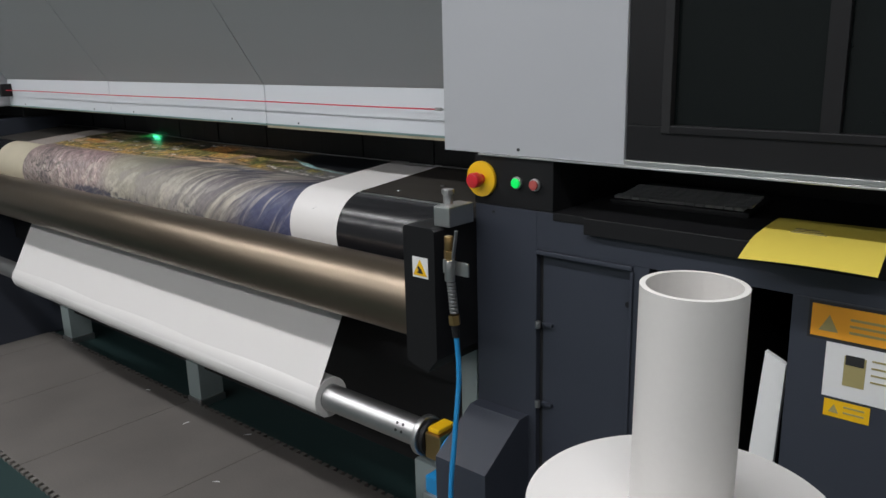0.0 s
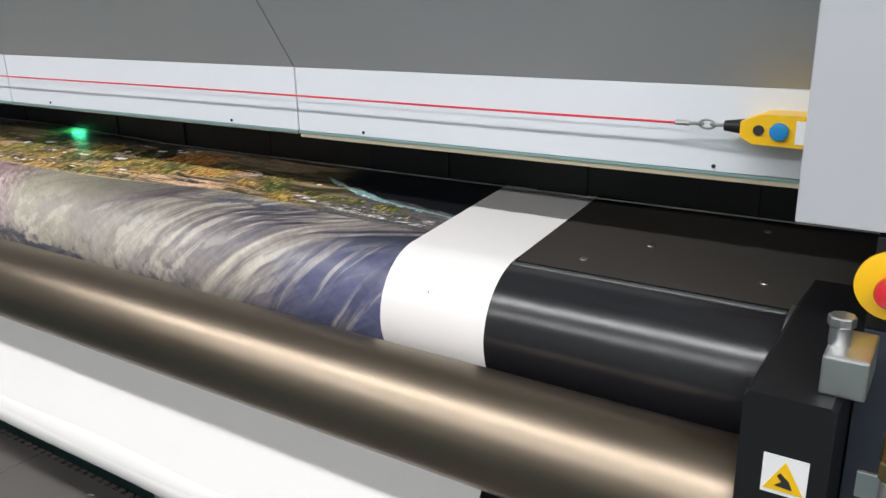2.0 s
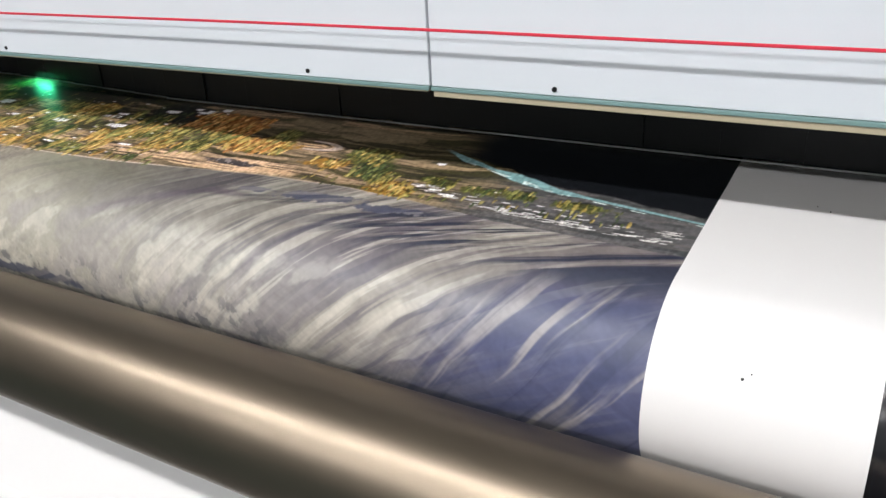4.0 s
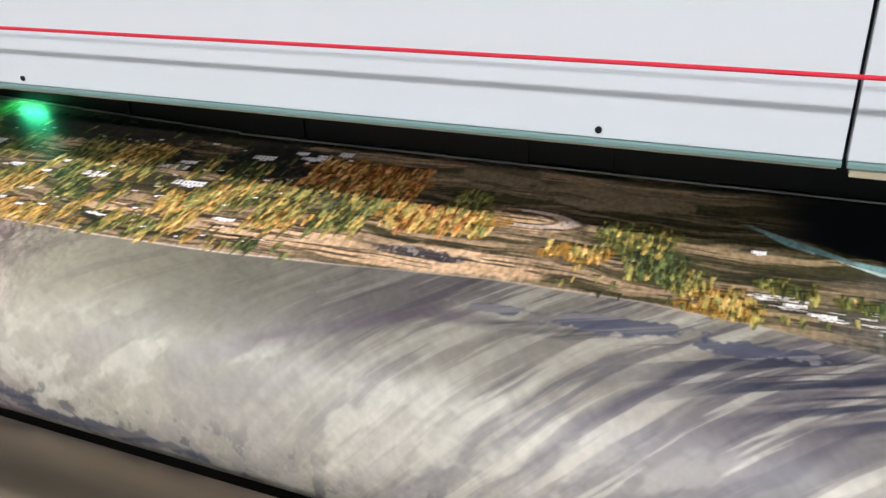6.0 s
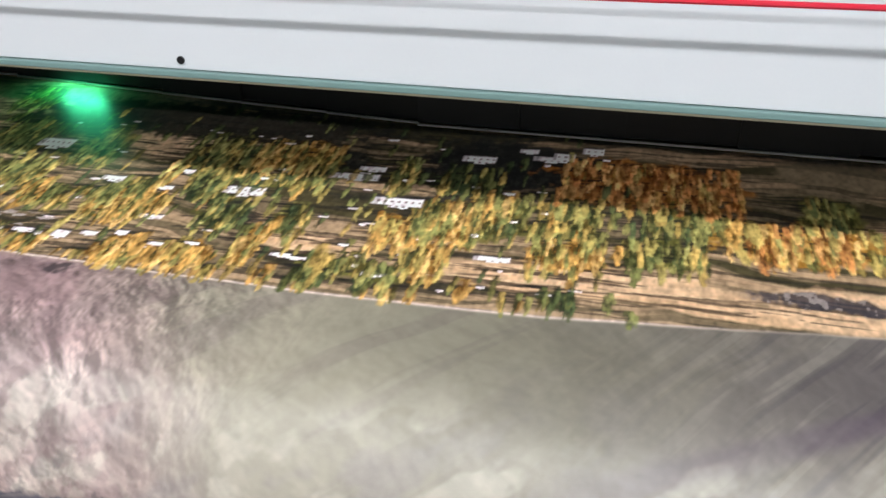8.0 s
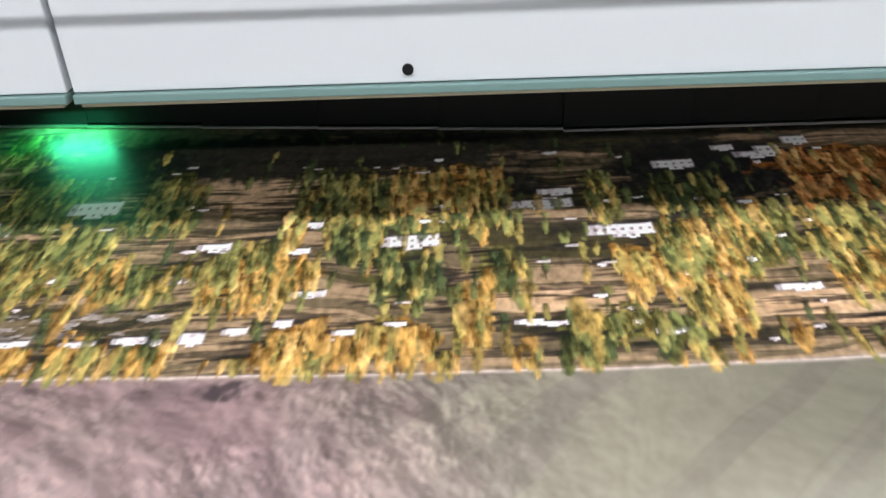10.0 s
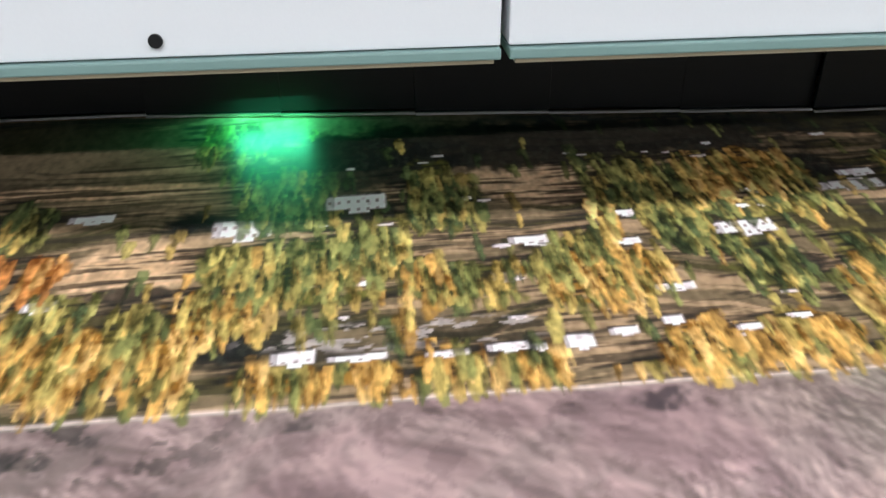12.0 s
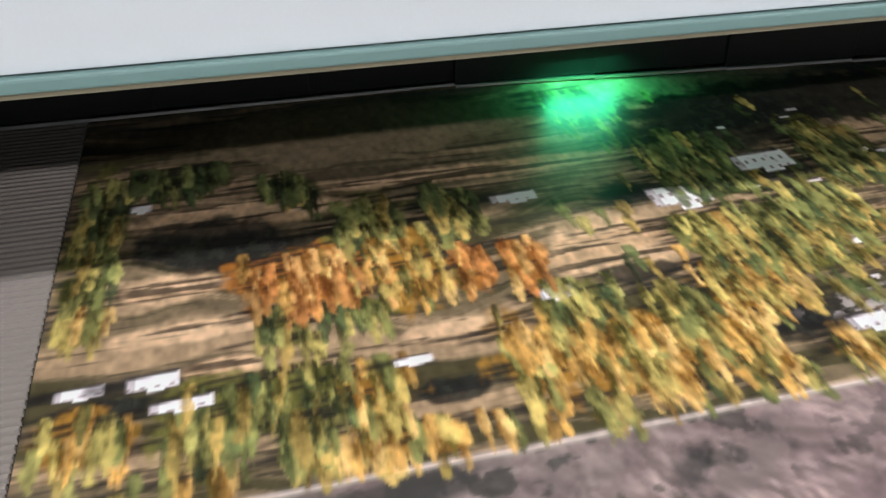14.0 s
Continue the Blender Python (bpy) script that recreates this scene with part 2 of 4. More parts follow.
# body under the table
part("under_frame", box((XL, 0.30, 0.16), (-0.12, 0.95, 1.02), 0.004), BLACK_PAINT, printer, "black sheet-metal lower body")
part("front_skirt", prism([(0.17, 0.55), (0.30, 0.50), (0.30, 0.79), (0.17, 0.79)], "x", XL, -0.12), BLACK_PAINT, printer, "black folded metal skirt")
for x in (-2.95, -1.765, -0.45):
    leg = part("leg", box((x - 0.045, 0.27, 0.03), (x + 0.045, 0.38, 0.19), 0.003), GREY_GREEN, printer, "grey painted square steel foot")
    part("foot_plate", box((x - 0.05, 0.265, 0.0), (x + 0.05, 0.385, 0.03), 0.002), STEEL, leg)

# hood over the print carriage
JOINTS = [-3.10, -2.083, -1.056, -0.03]
HY, HZ0, HZ1 = 0.2216, 1.2092, 1.3305
TY, TZ = -0.03, 1.715


for a, b in zip(JOINTS, JOINTS[1:]):
    g = 0.0018
    low = part("hood_panel", box((a + g, HY, HZ0), (b - g, HY + 0.02, HZ1), 0.001), HOOD_PAINT, printer, "white painted lower hood panel")
    part("hood_slope", prism([(HY, HZ1 + 0.0005), (TY, TZ), (TY, 2.25), (TY + 0.02, 2.25), (TY + 0.02, TZ + 0.01), (HY + 0.02, HZ1 + 0.008)], "x", a + g, b - g), HOOD_UPPER_SHADED, printer, "overhanging hood panel, its shade darkened into the paint")
    for sx in [q for q in (-2.92, -2.230, -1.905, -1.246, -0.893, -0.25) if a < q < b]:
        part("screw", cyl((sx, HY - 0.0015, HZ0 + 0.0072), (sx, HY + 0.004, HZ0 + 0.0072), 0.0030, 16), BLACK_PAINT, low)
    part("hood_lip", box((a + g, HY - 0.003, HZ0 - 0.0055), (b - g, HY + 0.022, HZ0 - 0.0006), 0.001), LIP_REFLECTION, printer, "hood edge lip with a teal reflection in its colour")
    part("bare_lip", box((a + g + 0.003, HY - 0.001, HZ0 - (0.0125 if b > -0.1 else 0.0075)), (b - g - 0.003, HY + 0.02, HZ0 - 0.0057)), LIP_TAN, printer, "bare tan metal edge")
    part("hood_backing", box((a + 0.0005, HY + 0.021, HZ0 + 0.004), (b - 0.0005, HY + 0.03, HZ1)), BLACK_MATT, printer)
part("hood_back", box((XL, 0.30, 1.25), (-0.03, 1.3, 2.25)), BLACK_PAINT, printer, "black inner hood housing")


def guard_y(x):
    return 0.452 + 0.045 * min(max((-1.75 - x) / 0.6, 0), 1)


part("guard_beam", box((XL, 0.56, 1.09), (0.0, 0.64, 1.249), 0.002), BLACK_PAINT, printer, "black carriage guard beam")
n_flap = 30
for k in range(n_flap):
    w = (XR - XL) / n_flap
    x = XL + (k + 0.5) * w
    y = guard_y(x)
    turn = pose(x, y + 0.0015 * math.sin(k * 2.3), table_z(y), 0, 0, (-4.2 if -2.35 < x < -1.75 else 0) + 1.2 * math.sin(k * 1.7))
    part("curtain_strip", box((-w / 2 - 0.0005, -0.0015, 0.0045 + 0.0015 * math.sin(k * 3.1)), (w / 2 + 0.0005, 0.0015, 0.16), 0.0006, turn), CURTAIN, printer, "black rubber curtain strip")
    part("guard_edge", box((-w / 2, -0.005, 0.0022), (w / 2, -0.0022, 0.0042), 0, pose(x, y, table_z(y), 0, 0, -4.2 if -2.35 < x < -1.75 else 0)), ALUMINIUM, printer, "thin bright metal edge")

# safety pull cord in front of the hood
cord = thing("pull_cord_switch", "red safety pull cord with yellow rope switch", "safety switch")
CZ, CY = 1.2808, 0.1931
part("cord", sweep([(XL + 0.1 + k * (2.77 / 12), CY, CZ + 0.001 * math.sin(k)) for k in range(13)], 0.0019, 8), RED_CABLE, cord, "thin red steel cord", True)
part("ferrule", cyl((-0.30, CY, CZ), (-0.28, CY, CZ), 0.004, 12), STEEL, cord)
for k in range(3):
    m = pose(-0.272 + 0.016 * k, CY, CZ, 90 * (k % 2), 0, 0)
    pts = [m @ Vector((0.011 * math.cos(a), 0.006 * math.sin(a), 0)) for a in [2 * math.pi * i / 16 for i in range(17)]]
    part("chain_link", sweep(pts, 0.0018, 6), STEEL, cord, "", True)
part("rubber_boot", cyl((-0.232, CY, CZ), (-0.205, CY, CZ), 0.007, 16, 0.011), BLACK_PAINT, cord, "black rubber boot", True)
sw = part("switch_body", prism([(-0.207, CZ - 0.010), (-0.19, CZ - 0.019), (-0.10, CZ - 0.021), (-0.05, CZ - 0.021), (-0.05, CZ + 0.021), (-0.18, CZ + 0.021), (-0.207, CZ + 0.010)], "y", CY - 0.02, CY + 0.031), YELLOW, cord, "yellow plastic switch body")
part("blue_button", cyl((-0.157, CY - 0.026, CZ), (-0.157, CY - 0.019, CZ), 0.012, 24, bevel=0.002), BLUE, sw, "round blue button", True)
part("tension_window", cyl((-0.183, CY - 0.022, CZ), (-0.183, CY - 0.019, CZ), 0.007, 20), INK, sw)
part("label_plate", box((-0.137, CY - 0.0215, CZ - 0.015), (-0.095, CY - 0.0195, CZ + 0.015)), PAPER_WHITE, sw)
part("rope_end_bracket", box((XL + 0.07, CY - 0.02, CZ - 0.03), (XL + 0.1, HY, CZ + 0.03), 0.003), BLACK_PAINT, cord, "black end bracket")

# far end housing
part("end_housing", box((-3.75, -0.05, 0.0), (XL - 0.01, 0.95, 1.14), 0.006), CABINET_PAINT, printer, "dark end housing of the printer")
part("end_bracket", box((-3.45, -0.17, 0.70), (XL - 0.012, -0.052, 1.02), 0.004), BLACK_PAINT, printer, "black roller bearing block")
part("end_hood", box((-3.75, 0.0, 1.20), (-3.154, 0.95, 2.25), 0.006), PANEL_PAINT, printer, "light grey end hood")
part("end_gap", box((-3.75, 0.3, 1.141), (XL - 0.01, 0.9, 1.199)), BLACK_MATT, printer)

# bearing block with warning sticker beside the rollers
BX0, BX1, BY = -0.106, -0.016, -0.140
block = part("bearing_block", prism([(BX0, 0.80), (BX0, 1.058), (BX0 + 0.006, 1.064), (BX1 - 0.006, 1.064), (BX1, 1.058), (BX1, 0.77), (-0.045, 0.735), (BX0, 0.75)], "y", BY, 0.24), BLACK_PAINT, printer, "black bearing block with warning sticker")
part("sticker", box((-0.0795, BY - 0.0012, 0.952), (-0.0345, BY - 0.0002, 0.998)), PAPER_WHITE, block, "white sticker with yellow warning triangle")
part("warning_triangle", prism([(-0.077, 0.957), (-0.037, 0.957), (-0.057, 0.993)], "y", BY - 0.0022, BY - 0.0014), YELLOW, block)
part("warning_sign", prism([(-0.066, 0.963), (-0.048, 0.962), (-0.052, 0.971), (-0.061, 0.979), (-0.064, 0.975), (-0.059, 0.969)], "y", BY - 0.0032, BY - 0.0024), INK, block)
# ---- supply shaft and web ----
SY, SZ = -0.025, 0.497
shaft = part("supply_shaft", cyl((-3.0, SY, SZ), (-0.17, SY, SZ), 0.037, 48, bevel=0.003), STEEL, printer, "bright steel air shaft", True)
for k in range(4):
    a = 0.9 + 0.5 * (k % 2)
    x = -0.235 + 0.02 * (k // 2)
    part("air_hole", cyl((x, SY - 0.0365 * math.sin(a), SZ + 0.0365 * math.cos(a)), (x, SY - 0.038 * math.sin(a), SZ + 0.038 * math.cos(a)), 0.004, 12), INK, shaft)
part("chuck_ring", cyl((-0.172, SY, SZ), (-0.155, SY, SZ), 0.052, 40, bevel=0.003), STEEL, printer, "dark steel clamp ring", True)
part("chuck_ring", cyl((-0.152, SY, SZ), (-0.138, SY, SZ), 0.046, 40, bevel=0.003), BLACK_PAINT, printer, "", True)
part("chuck_block", box((-0.136, SY - 0.036, SZ - 0.036), (-0.085, SY + 0.036, SZ + 0.032), 0.005), BRASS, printer, "brass clamp block")
part("chuck_clip", box((-0.13, SY - 0.03, SZ + 0.033), (-0.095, SY + 0.03, SZ + 0.045), 0.003), YELLOW, printer)
motor = part("tension_brake", cyl((-0.084, SY, SZ - 0.02), (-0.03, SY, SZ - 0.02), 0.05, 32, bevel=0.006), BLUE, printer, "blue shaft brake", True)
part("brake_foot", box((-0.125, SY - 0.05, SZ - 0.12), (-0.03, SY + 0.03, SZ - 0.075), 0.004), BLUE, motor, "blue cast foot")
part("brake_plate", box((-0.13, SY - 0.055, SZ - 0.15), (-0.025, SY + 0.04, SZ - 0.121), 0.003), ALUMINIUM, motor)
part("support_post", box((-0.105, 0.045, 0.0), (-0.055, 0.10, 0.745), 0.003), GREY_GREEN, printer, "grey-green steel upright")
part("shaft_arm", box((-0.10, SY - 0.04, 0.345), (-0.03, 0.045, 0.375), 0.003), STEEL, printer)

web = thing("media_roll", "white banner film printed with a mountain village view", "printed banner")
# profile of the web over table and drum: distance from the drum's crown, forward is negative
CROWN = (DY - SLOPE * DR, DZ + 0.9966 * (DR + 0.0015))
A0 = math.atan(SLOPE)
VC = CROWN[0]


def web_point(v):
    """v: metres along the web; VC at the crown of the drum, growing towards the back."""
    if v >= VC:
        d = v - VC
        return CROWN[0] + 0.9966 * d, CROWN[1] + SLOPE * d
    a = A0 + (VC - v) / (DR + 0.0015)
    return DY - math.sin(a) * (DR + 0.0015), DZ + math.cos(a) * (DR + 0.0015)


V0, V1 = -0.10, 0.53


def strip_mesh(x0, x1, nx, nv):
    vs = np.linspace(V0, V1, nv)
    prof = np.array([web_point(v) for v in vs])
    xs = np.linspace(x0, x1, nx)
    co = np.empty((nv, nx, 3), np.float32)
    co[..., 0] = xs[None, :]
    co[..., 1] = prof[:, 0][:, None]
    co[..., 2] = prof[:, 1][:, None]
    idx = np.arange(nx * nv).reshape(nv, nx)
    quads = np.stack([idx[:-1, :-1], idx[:-1, 1:], idx[1:, 1:], idx[1:, :-1]], -1).reshape(-1, 4)
    me = bpy.data.meshes.new("web")
    me.vertices.add(nx * nv)
    me.vertices.foreach_set("co", co.ravel())
    me.loops.add(quads.size)
    me.loops.foreach_set("vertex_index", quads.ravel().astype(np.int32))
    me.polygons.add(len(quads))
    me.polygons.foreach_set("loop_start", (np.arange(len(quads)) * 4).astype(np.int32))
    me.update(calc_edges=True)
    me.polygons.foreach_set("use_smooth", np.ones(len(quads), bool))
    return me, xs, vs


me, _, _ = strip_mesh(XP, XW1, 4, 160)
me.materials.append(WHITE_FILM)
margin = new("blank_margin", me)
margin.parent = web
margin["label"] = "blank white film margin"
for x, v, r in ((-0.635, 0.03, 0.0016), (-0.628, 0.036, 0.0009), (-0.60, 0.33, 0.0010), (-0.615, 0.34, 0.0008)):
    y, z = web_point(v)
    dot = bmesh.new()
    bmesh.ops.create_uvsphere(dot, u_segments=10, v_segments=6, radius=r, matrix=Matrix.Translation((x, y, z)))
    part("ink_speck", dot, INK, margin)
part("supply_coil", tube((XW0, SY, SZ), (XW1, SY, SZ), 0.057, 0.0378, 64), WHITE_FILM, web, "thin coil of white film on the shaft", True)
# sheet that runs up from the coil to the rollers
sheet = bmesh.new()
hang = [(SY - 0.0585 * math.cos(a), SZ + 0.0585 * math.sin(a)) for a in np.linspace(-1.2, 0.12, 14)]
hang += [(-0.0815 + 0.158 * t, 0.506 + 0.295 * t) for t in np.linspace(0.06, 0.86, 16)]
cols = []
for x in np.linspace(XW0, XW1, 40):
    cols.append([sheet.verts.new((x, y + 0.0012 * math.sin(9 * x + 4 * z), z)) for y, z in hang])
for a, b in zip(cols, cols[1:]):
    for k in range(len(hang) - 1):
        sheet.faces.new((a[k], b[k], b[k + 1], a[k + 1]))
part("hanging_sheet", sheet, WHITE_FILM, web, "blank white film hanging below the roller", True)

# ---- control cabinet ----
cab = thing("control_cabinet", "dark blue-grey steel control cabinet beside the printer", "cabinet")
CX0, CX1 = -0.014, 1.60
part("front_panel", box((CX0, 0.0, 0.0), (0.149, 0.02, 1.10), 0.0015), CABINET_PAINT, cab)
part("front_panel", box((0.149, 0.0, 1.018), (1.60, 0.02, 1.10), 0.0015), CABINET_PAINT, cab)
part("front_panel", box((0.149, 0.0, 0.0), (0.408, 0.02, 0.40), 0.0015), CABINET_PAINT, cab)
part("front_panel", box((0.374, 0.0, 0.40), (0.408, 0.02, 1.018)), CABINET_PAINT, cab)
part("front_panel", box((0.672, 0.0, 0.0), (1.60, 0.02, 1.018), 0.0015), CABINET_PAINT, cab)
part("front_panel", box((0.408, 0.0, 0.0), (0.672, 0.02, 0.10), 0.0015), CABINET_PAINT, cab)
part("side_panel", box((CX0, 0.0205, 0.0), (CX0 + 0.02, 0.9, 1.20)), CABINET_PAINT, cab)
part("side_panel", box((1.58, 0.0205, 0.0), (1.60, 0.9, 1.10)), CABINET_PAINT, cab)
part("inner_back", box((0.01, 0.50, 0.0), (1.578, 0.52, 1.08)), BLACK_MATT, cab, "black cabinet interior")
part("bay_wall", box((0.40, 0.0205, 0.0), (0.407, 0.499, 1.078)), BLACK_PAINT, cab)
part("bay_wall", box((0.673, 0.0205, 0.0), (0.68, 0.499, 1.078)), BLACK_PAINT, cab)
part("bay_floor", box((0.4075, 0.0205, 0.36), (0.6725, 0.499, 0.38)), BLACK_PAINT, cab)
part("bay_flange", box((0.409, -0.003, 0.78), (0.413, 0.0, 1.006)), ALUMINIUM, cab, "bare metal edge")
# sunken door with raised rim
door = part("door", box((0.158, 0.012, 0.405), (0.369, 0.026, 1.008), 0.002), CABINET_PAINT, cab, "sunken dark cabinet door")
part("door_rim", box((0.149, -0.006, 1.008), (0.374, 0.012, 1.0175), 0.002), CABINET_PAINT, door)
part("door_rim", box((0.3695, -0.006, 0.40), (0.3765, 0.012, 1.0075), 0.002), CABINET_PAINT, door)
part("door_gap", box((0.1495, 0.014, 0.405), (0.1575, 0.022, 1.0075)), BLACK_MATT, door)
for z in (0.852, 0.667):
    hinge = part("hinge", cyl((0.156, -0.004, z - 0.008), (0.156, -0.004, z + 0.008), 0.006, 16, bevel=0.001), STEEL, door, "small bright hinge pin", True)
    part("hinge_leaf", box((0.160, 0.004, z - 0.004), (0.185, 0.013, z + 0.003), 0.001), CABINET_PAINT, door)
part("door_lock", cyl((0.362, 0.006, 0.935), (0.362, 0.0125, 0.935), 0.006, 16), BLACK_PAINT, door)
# console band and keyboard recess
console = part("console_band", box((CX0, -0.002, 1.1015), (0.19, 0.02, 1.2065), 0.001), BLACK_PAINT, cab, "black console band with buttons")
part("console_floor", box((0.19, -0.002, 1.085), (1.60, 0.45, 1.1015), 0.001), BLACK_PAINT, cab, "black keyboard shelf")
part("console_back", box((0.19, 0.43, 1.102), (1.60, 0.45, 1.215)), BLACK_PAINT, cab)
part("console_cheek", box((0.17, 0.0205, 1.102), (0.19, 0.45, 1.2065)), BLACK_PAINT, cab)
part("tray_front", box((0.27, -0.014, 1.068), (1.10, -0.0025, 1.1025), 0.002), BLACK_PAINT, cab, "black pull-out tray front")
estop = part("emergency_stop", cyl((0.008, -0.0105, 1.156), (0.008, -0.0022, 1.156), 0.0385, 48, bevel=0.001), YELLOW, cab, "round yellow emergency stop plate", True)
part("stop_collar", cyl((0.008, -0.02, 1.156), (0.008, -0.0105, 1.156), 0.0125, 32), RED, estop, "", True)
part("stop_button", cyl((0.008, -0.042, 1.156), (0.008, -0.019, 1.156), 0.0165, 32, bevel=0.005), RED, estop, "red mushroom push button", True)
for x, mt, lb in ((0.101, GREEN_LIT, "lit green push button"), (0.147, RED_DIM, "unlit red push button")):
    bt = part("push_button", cyl((x, -0.0075, 1.155), (x, -0.0022, 1.155), 0.0132, 32, bevel=0.001), STEEL, cab, lb, True)
    part("button_lens", cyl((x, -0.013, 1.155), (x, -0.0076, 1.155), 0.0105, 32, bevel=0.002), mt, bt, lb, True)
part("screw", cyl((0.035, -0.0015, 1.085), (0.035, 0.001, 1.085), 0.003, 12), INK, cab)
# stickers on the right
part("danger_sticker", box((0.705, -0.0012, 0.955), (0.905, -0.0003, 1.010)), ORANGE, cab, "orange danger sticker")
part("sticker_border", box((0.700, -0.0002, 0.950), (0.910, 0.0004, 1.015)), INK, cab)
part("sticker_triangle", prism([(0.718, 0.966), (0.748, 0.966), (0.733, 0.994)], "y", -0.0022, -0.0014), INK_GREY, cab)
for k in range(3):
    part("text_bar", box((0.765, -0.002, 0.990 - 0.011 * k), (0.88 - 0.02 * k, -0.0014, 0.994 - 0.011 * k)), INK_GREY, cab)
part("label_sheet", box((0.732, -0.0012, 0.853), (0.86, -0.0003, 0.948)), PAPER_WHITE, cab, "white notice sheet with dark picture")
part("label_picture", box((0.762, -0.002, 0.878), (0.795, -0.0014, 0.930)), INK_GREY, cab)
part("label_picture", box((0.764, -0.0028, 0.915), (0.792, -0.0022, 0.932)), INK, cab)
for k in range(4):
    part("text_bar", box((0.803, -0.002, 0.928 - 0.012 * k), (0.845, -0.0014, 0.931 - 0.012 * k)), INK_GREY, cab)
part("small_sticker", box((0.737, -0.0012, 0.818), (0.808, -0.0003, 0.848)), YELLOW, cab, "small yellow sticker")
part("sticker_triangle", prism([(0.745, 0.826), (0.761, 0.826), (0.753, 0.841)], "y", -0.0022, -0.0014), INK_GREY, cab)
for k in range(2):
    part("text_bar", box((0.768, -0.002, 0.838 - 0.01 * k), (0.80, -0.0014, 0.841 - 0.01 * k)), INK_GREY, cab)
# sloped box at the foot of the cabinet
part("drive_cover", prism([(-0.16, 0.0), (-0.16, 0.55), (-0.035, 0.632), (-0.001, 0.632), (-0.001, 0.0)], "x", -0.01, 0.13), CABINET_PAINT, cab, "dark sloped drive cover")

# upper part of the cabinet
upper = thing("upper_housing", "light grey and black upper printer housing", "machine housing")
part("grey_panel", box((-0.098, -0.004, 1.212), (0.349, 0.016, 2.25), 0.002), PANEL_PAINT, upper, "smooth light grey steel panel")
part("panel_screw", cyl((0.105, -0.006, 1.225), (0.105, -0.003, 1.225), 0.0035, 12), INK, upper)
part("panel_return", box((-0.098, 0.0165, 1.212), (-0.078, 0.30, 2.25)), PANEL_PAINT, upper)
part("sill", box((0.0, -0.008, 1.2075), (1.60, 0.03, 1.2115), 0.001), ALUMINIUM, upper)
part("ledge", box((0.3495, -0.006, 1.2120), (1.60, 0.03, 1.222), 0.001), ALUMINIUM, upper, "light grey metal ledge")
part("window_frame", box((0.351, 0.0, 1.2225), (1.60, 0.018, 1.287), 0.001), BLACK_PAINT, upper, "black window frame")
part("window_frame", box((0.351, 0.0, 1.2875), (0.428, 0.018, 2.25), 0.001), BLACK_PAINT, upper)
part("window_frame", box((0.69, 0.0, 1.2875), (0.72, 0.018, 2.25), 0.001), BLACK_PAINT, upper)
part("window_bead", box((0.42, -0.004, 1.275), (0.438, 0.022, 2.25), 0.002), BLACK_MATT, upper)
part("window_bead", box((0.438, -0.004, 1.275), (1.58, 0.022, 1.29), 0.002), BLACK_PAINT, upper)
part("window_pane", box((0.4385, 0.012, 1.2905), (0.6895, 0.017, 2.24)), GLASS_DARK, upper, "dark smoked viewing pane")
part("window_pane", box((0.7205, 0.012, 1.2905), (1.59, 0.017, 2.24)), GLASS_DARK, upper)
part("housing_body", box((0.0, 0.46, 1.09), (1.60, 1.2, 2.25)), BLACK_PAINT, upper)

# keyboard
kb = thing("keyboard", "compact black computer keyboard on a shelf", "keyboard")
KM = pose(0.38, 0.225, 1.104, 3, 0, 2)
part("keyboard_case", box((-0.148, -0.07, 0), (0.148, 0.068, 0.012), 0.003, KM), BLACK_PAINT, kb)
for r in range(5):
    off = (0, 0.006, 0.009, 0.014, 0.0)[r]
    n = 14
    c = 0
    while c < n:
        w = 4 if (r == 4 and c == 4) else 1
        x = -0.141 + c * 0.0198 + off * 0.5
        part("key", box((x, -0.062 + (4 - r) * 0.0248, 0.0125), (x + 0.0172 + (w - 1) * 0.0198, -0.041 + (4 - r) * 0.0248, 0.018), 0.0, KM), KEYCAP, kb)
        c += w

# yellow paper over the shelf edge
paper = thing("yellow_paper", "sheet of yellow paper hanging over shelf edge", "paper")
pb = bmesh.new()
cols = []
for i in range(9):
    x = i / 8
    col = []
    for j in range(15):
        d = j / 14 * 0.29
        y = 0.19 - d + 0.01 * x
        z = 1.1050 + 0.005 * math.sin(d * 9.2) if d < 0.19 else 1.1099 - 0.9 * (d - 0.19) ** 2 - 0.08 * (d - 0.19)
        col.append(pb.verts.new((0.600 + 0.205 * x - 0.12 * y, y, z + 0.004 * math.sin(3 * x) * max(0, d - 0.15) * 5)))
    cols.append(col)
for a, b in zip(cols, cols[1:]):
    for j in range(14):
        pb.faces.new((a[j], b[j], b[j + 1], a[j + 1]))
ps = part("sheet", pb, PAPER_YELLOW, paper, "", True)
for k in range(3):
    part("text_bar", box((0.64, 0.06 + 0.014 * k, 1.1088), (0.70 - 0.01 * k, 0.064 + 0.014 * k, 1.1106)), INK_GREY, paper)

# computer in the open bay
pc = thing("computer_tower", "black computer tower in open cabinet bay", "computer")
part("case", box((0.416, 0.035, 0.381), (0.548, 0.42, 0.962), 0.004), BLACK_PAINT, pc)
part("bezel", box((0.418, 0.022, 0.383), (0.546, 0.0345, 0.958), 0.003), BLACK_PAINT, pc)
part("drive_bay", box((0.424, 0.019, 0.858), (0.54, 0.0215, 0.868), 0.001), KEYCAP, pc)
part("drive_bay", box((0.424, 0.019, 0.838), (0.54, 0.0215, 0.846), 0.001), BLACK_MATT, pc)
part("orange_sticker", box((0.454, 0.0195, 0.893), (0.505, 0.0215, 0.919)), ORANGE, pc, "orange paper sticker")
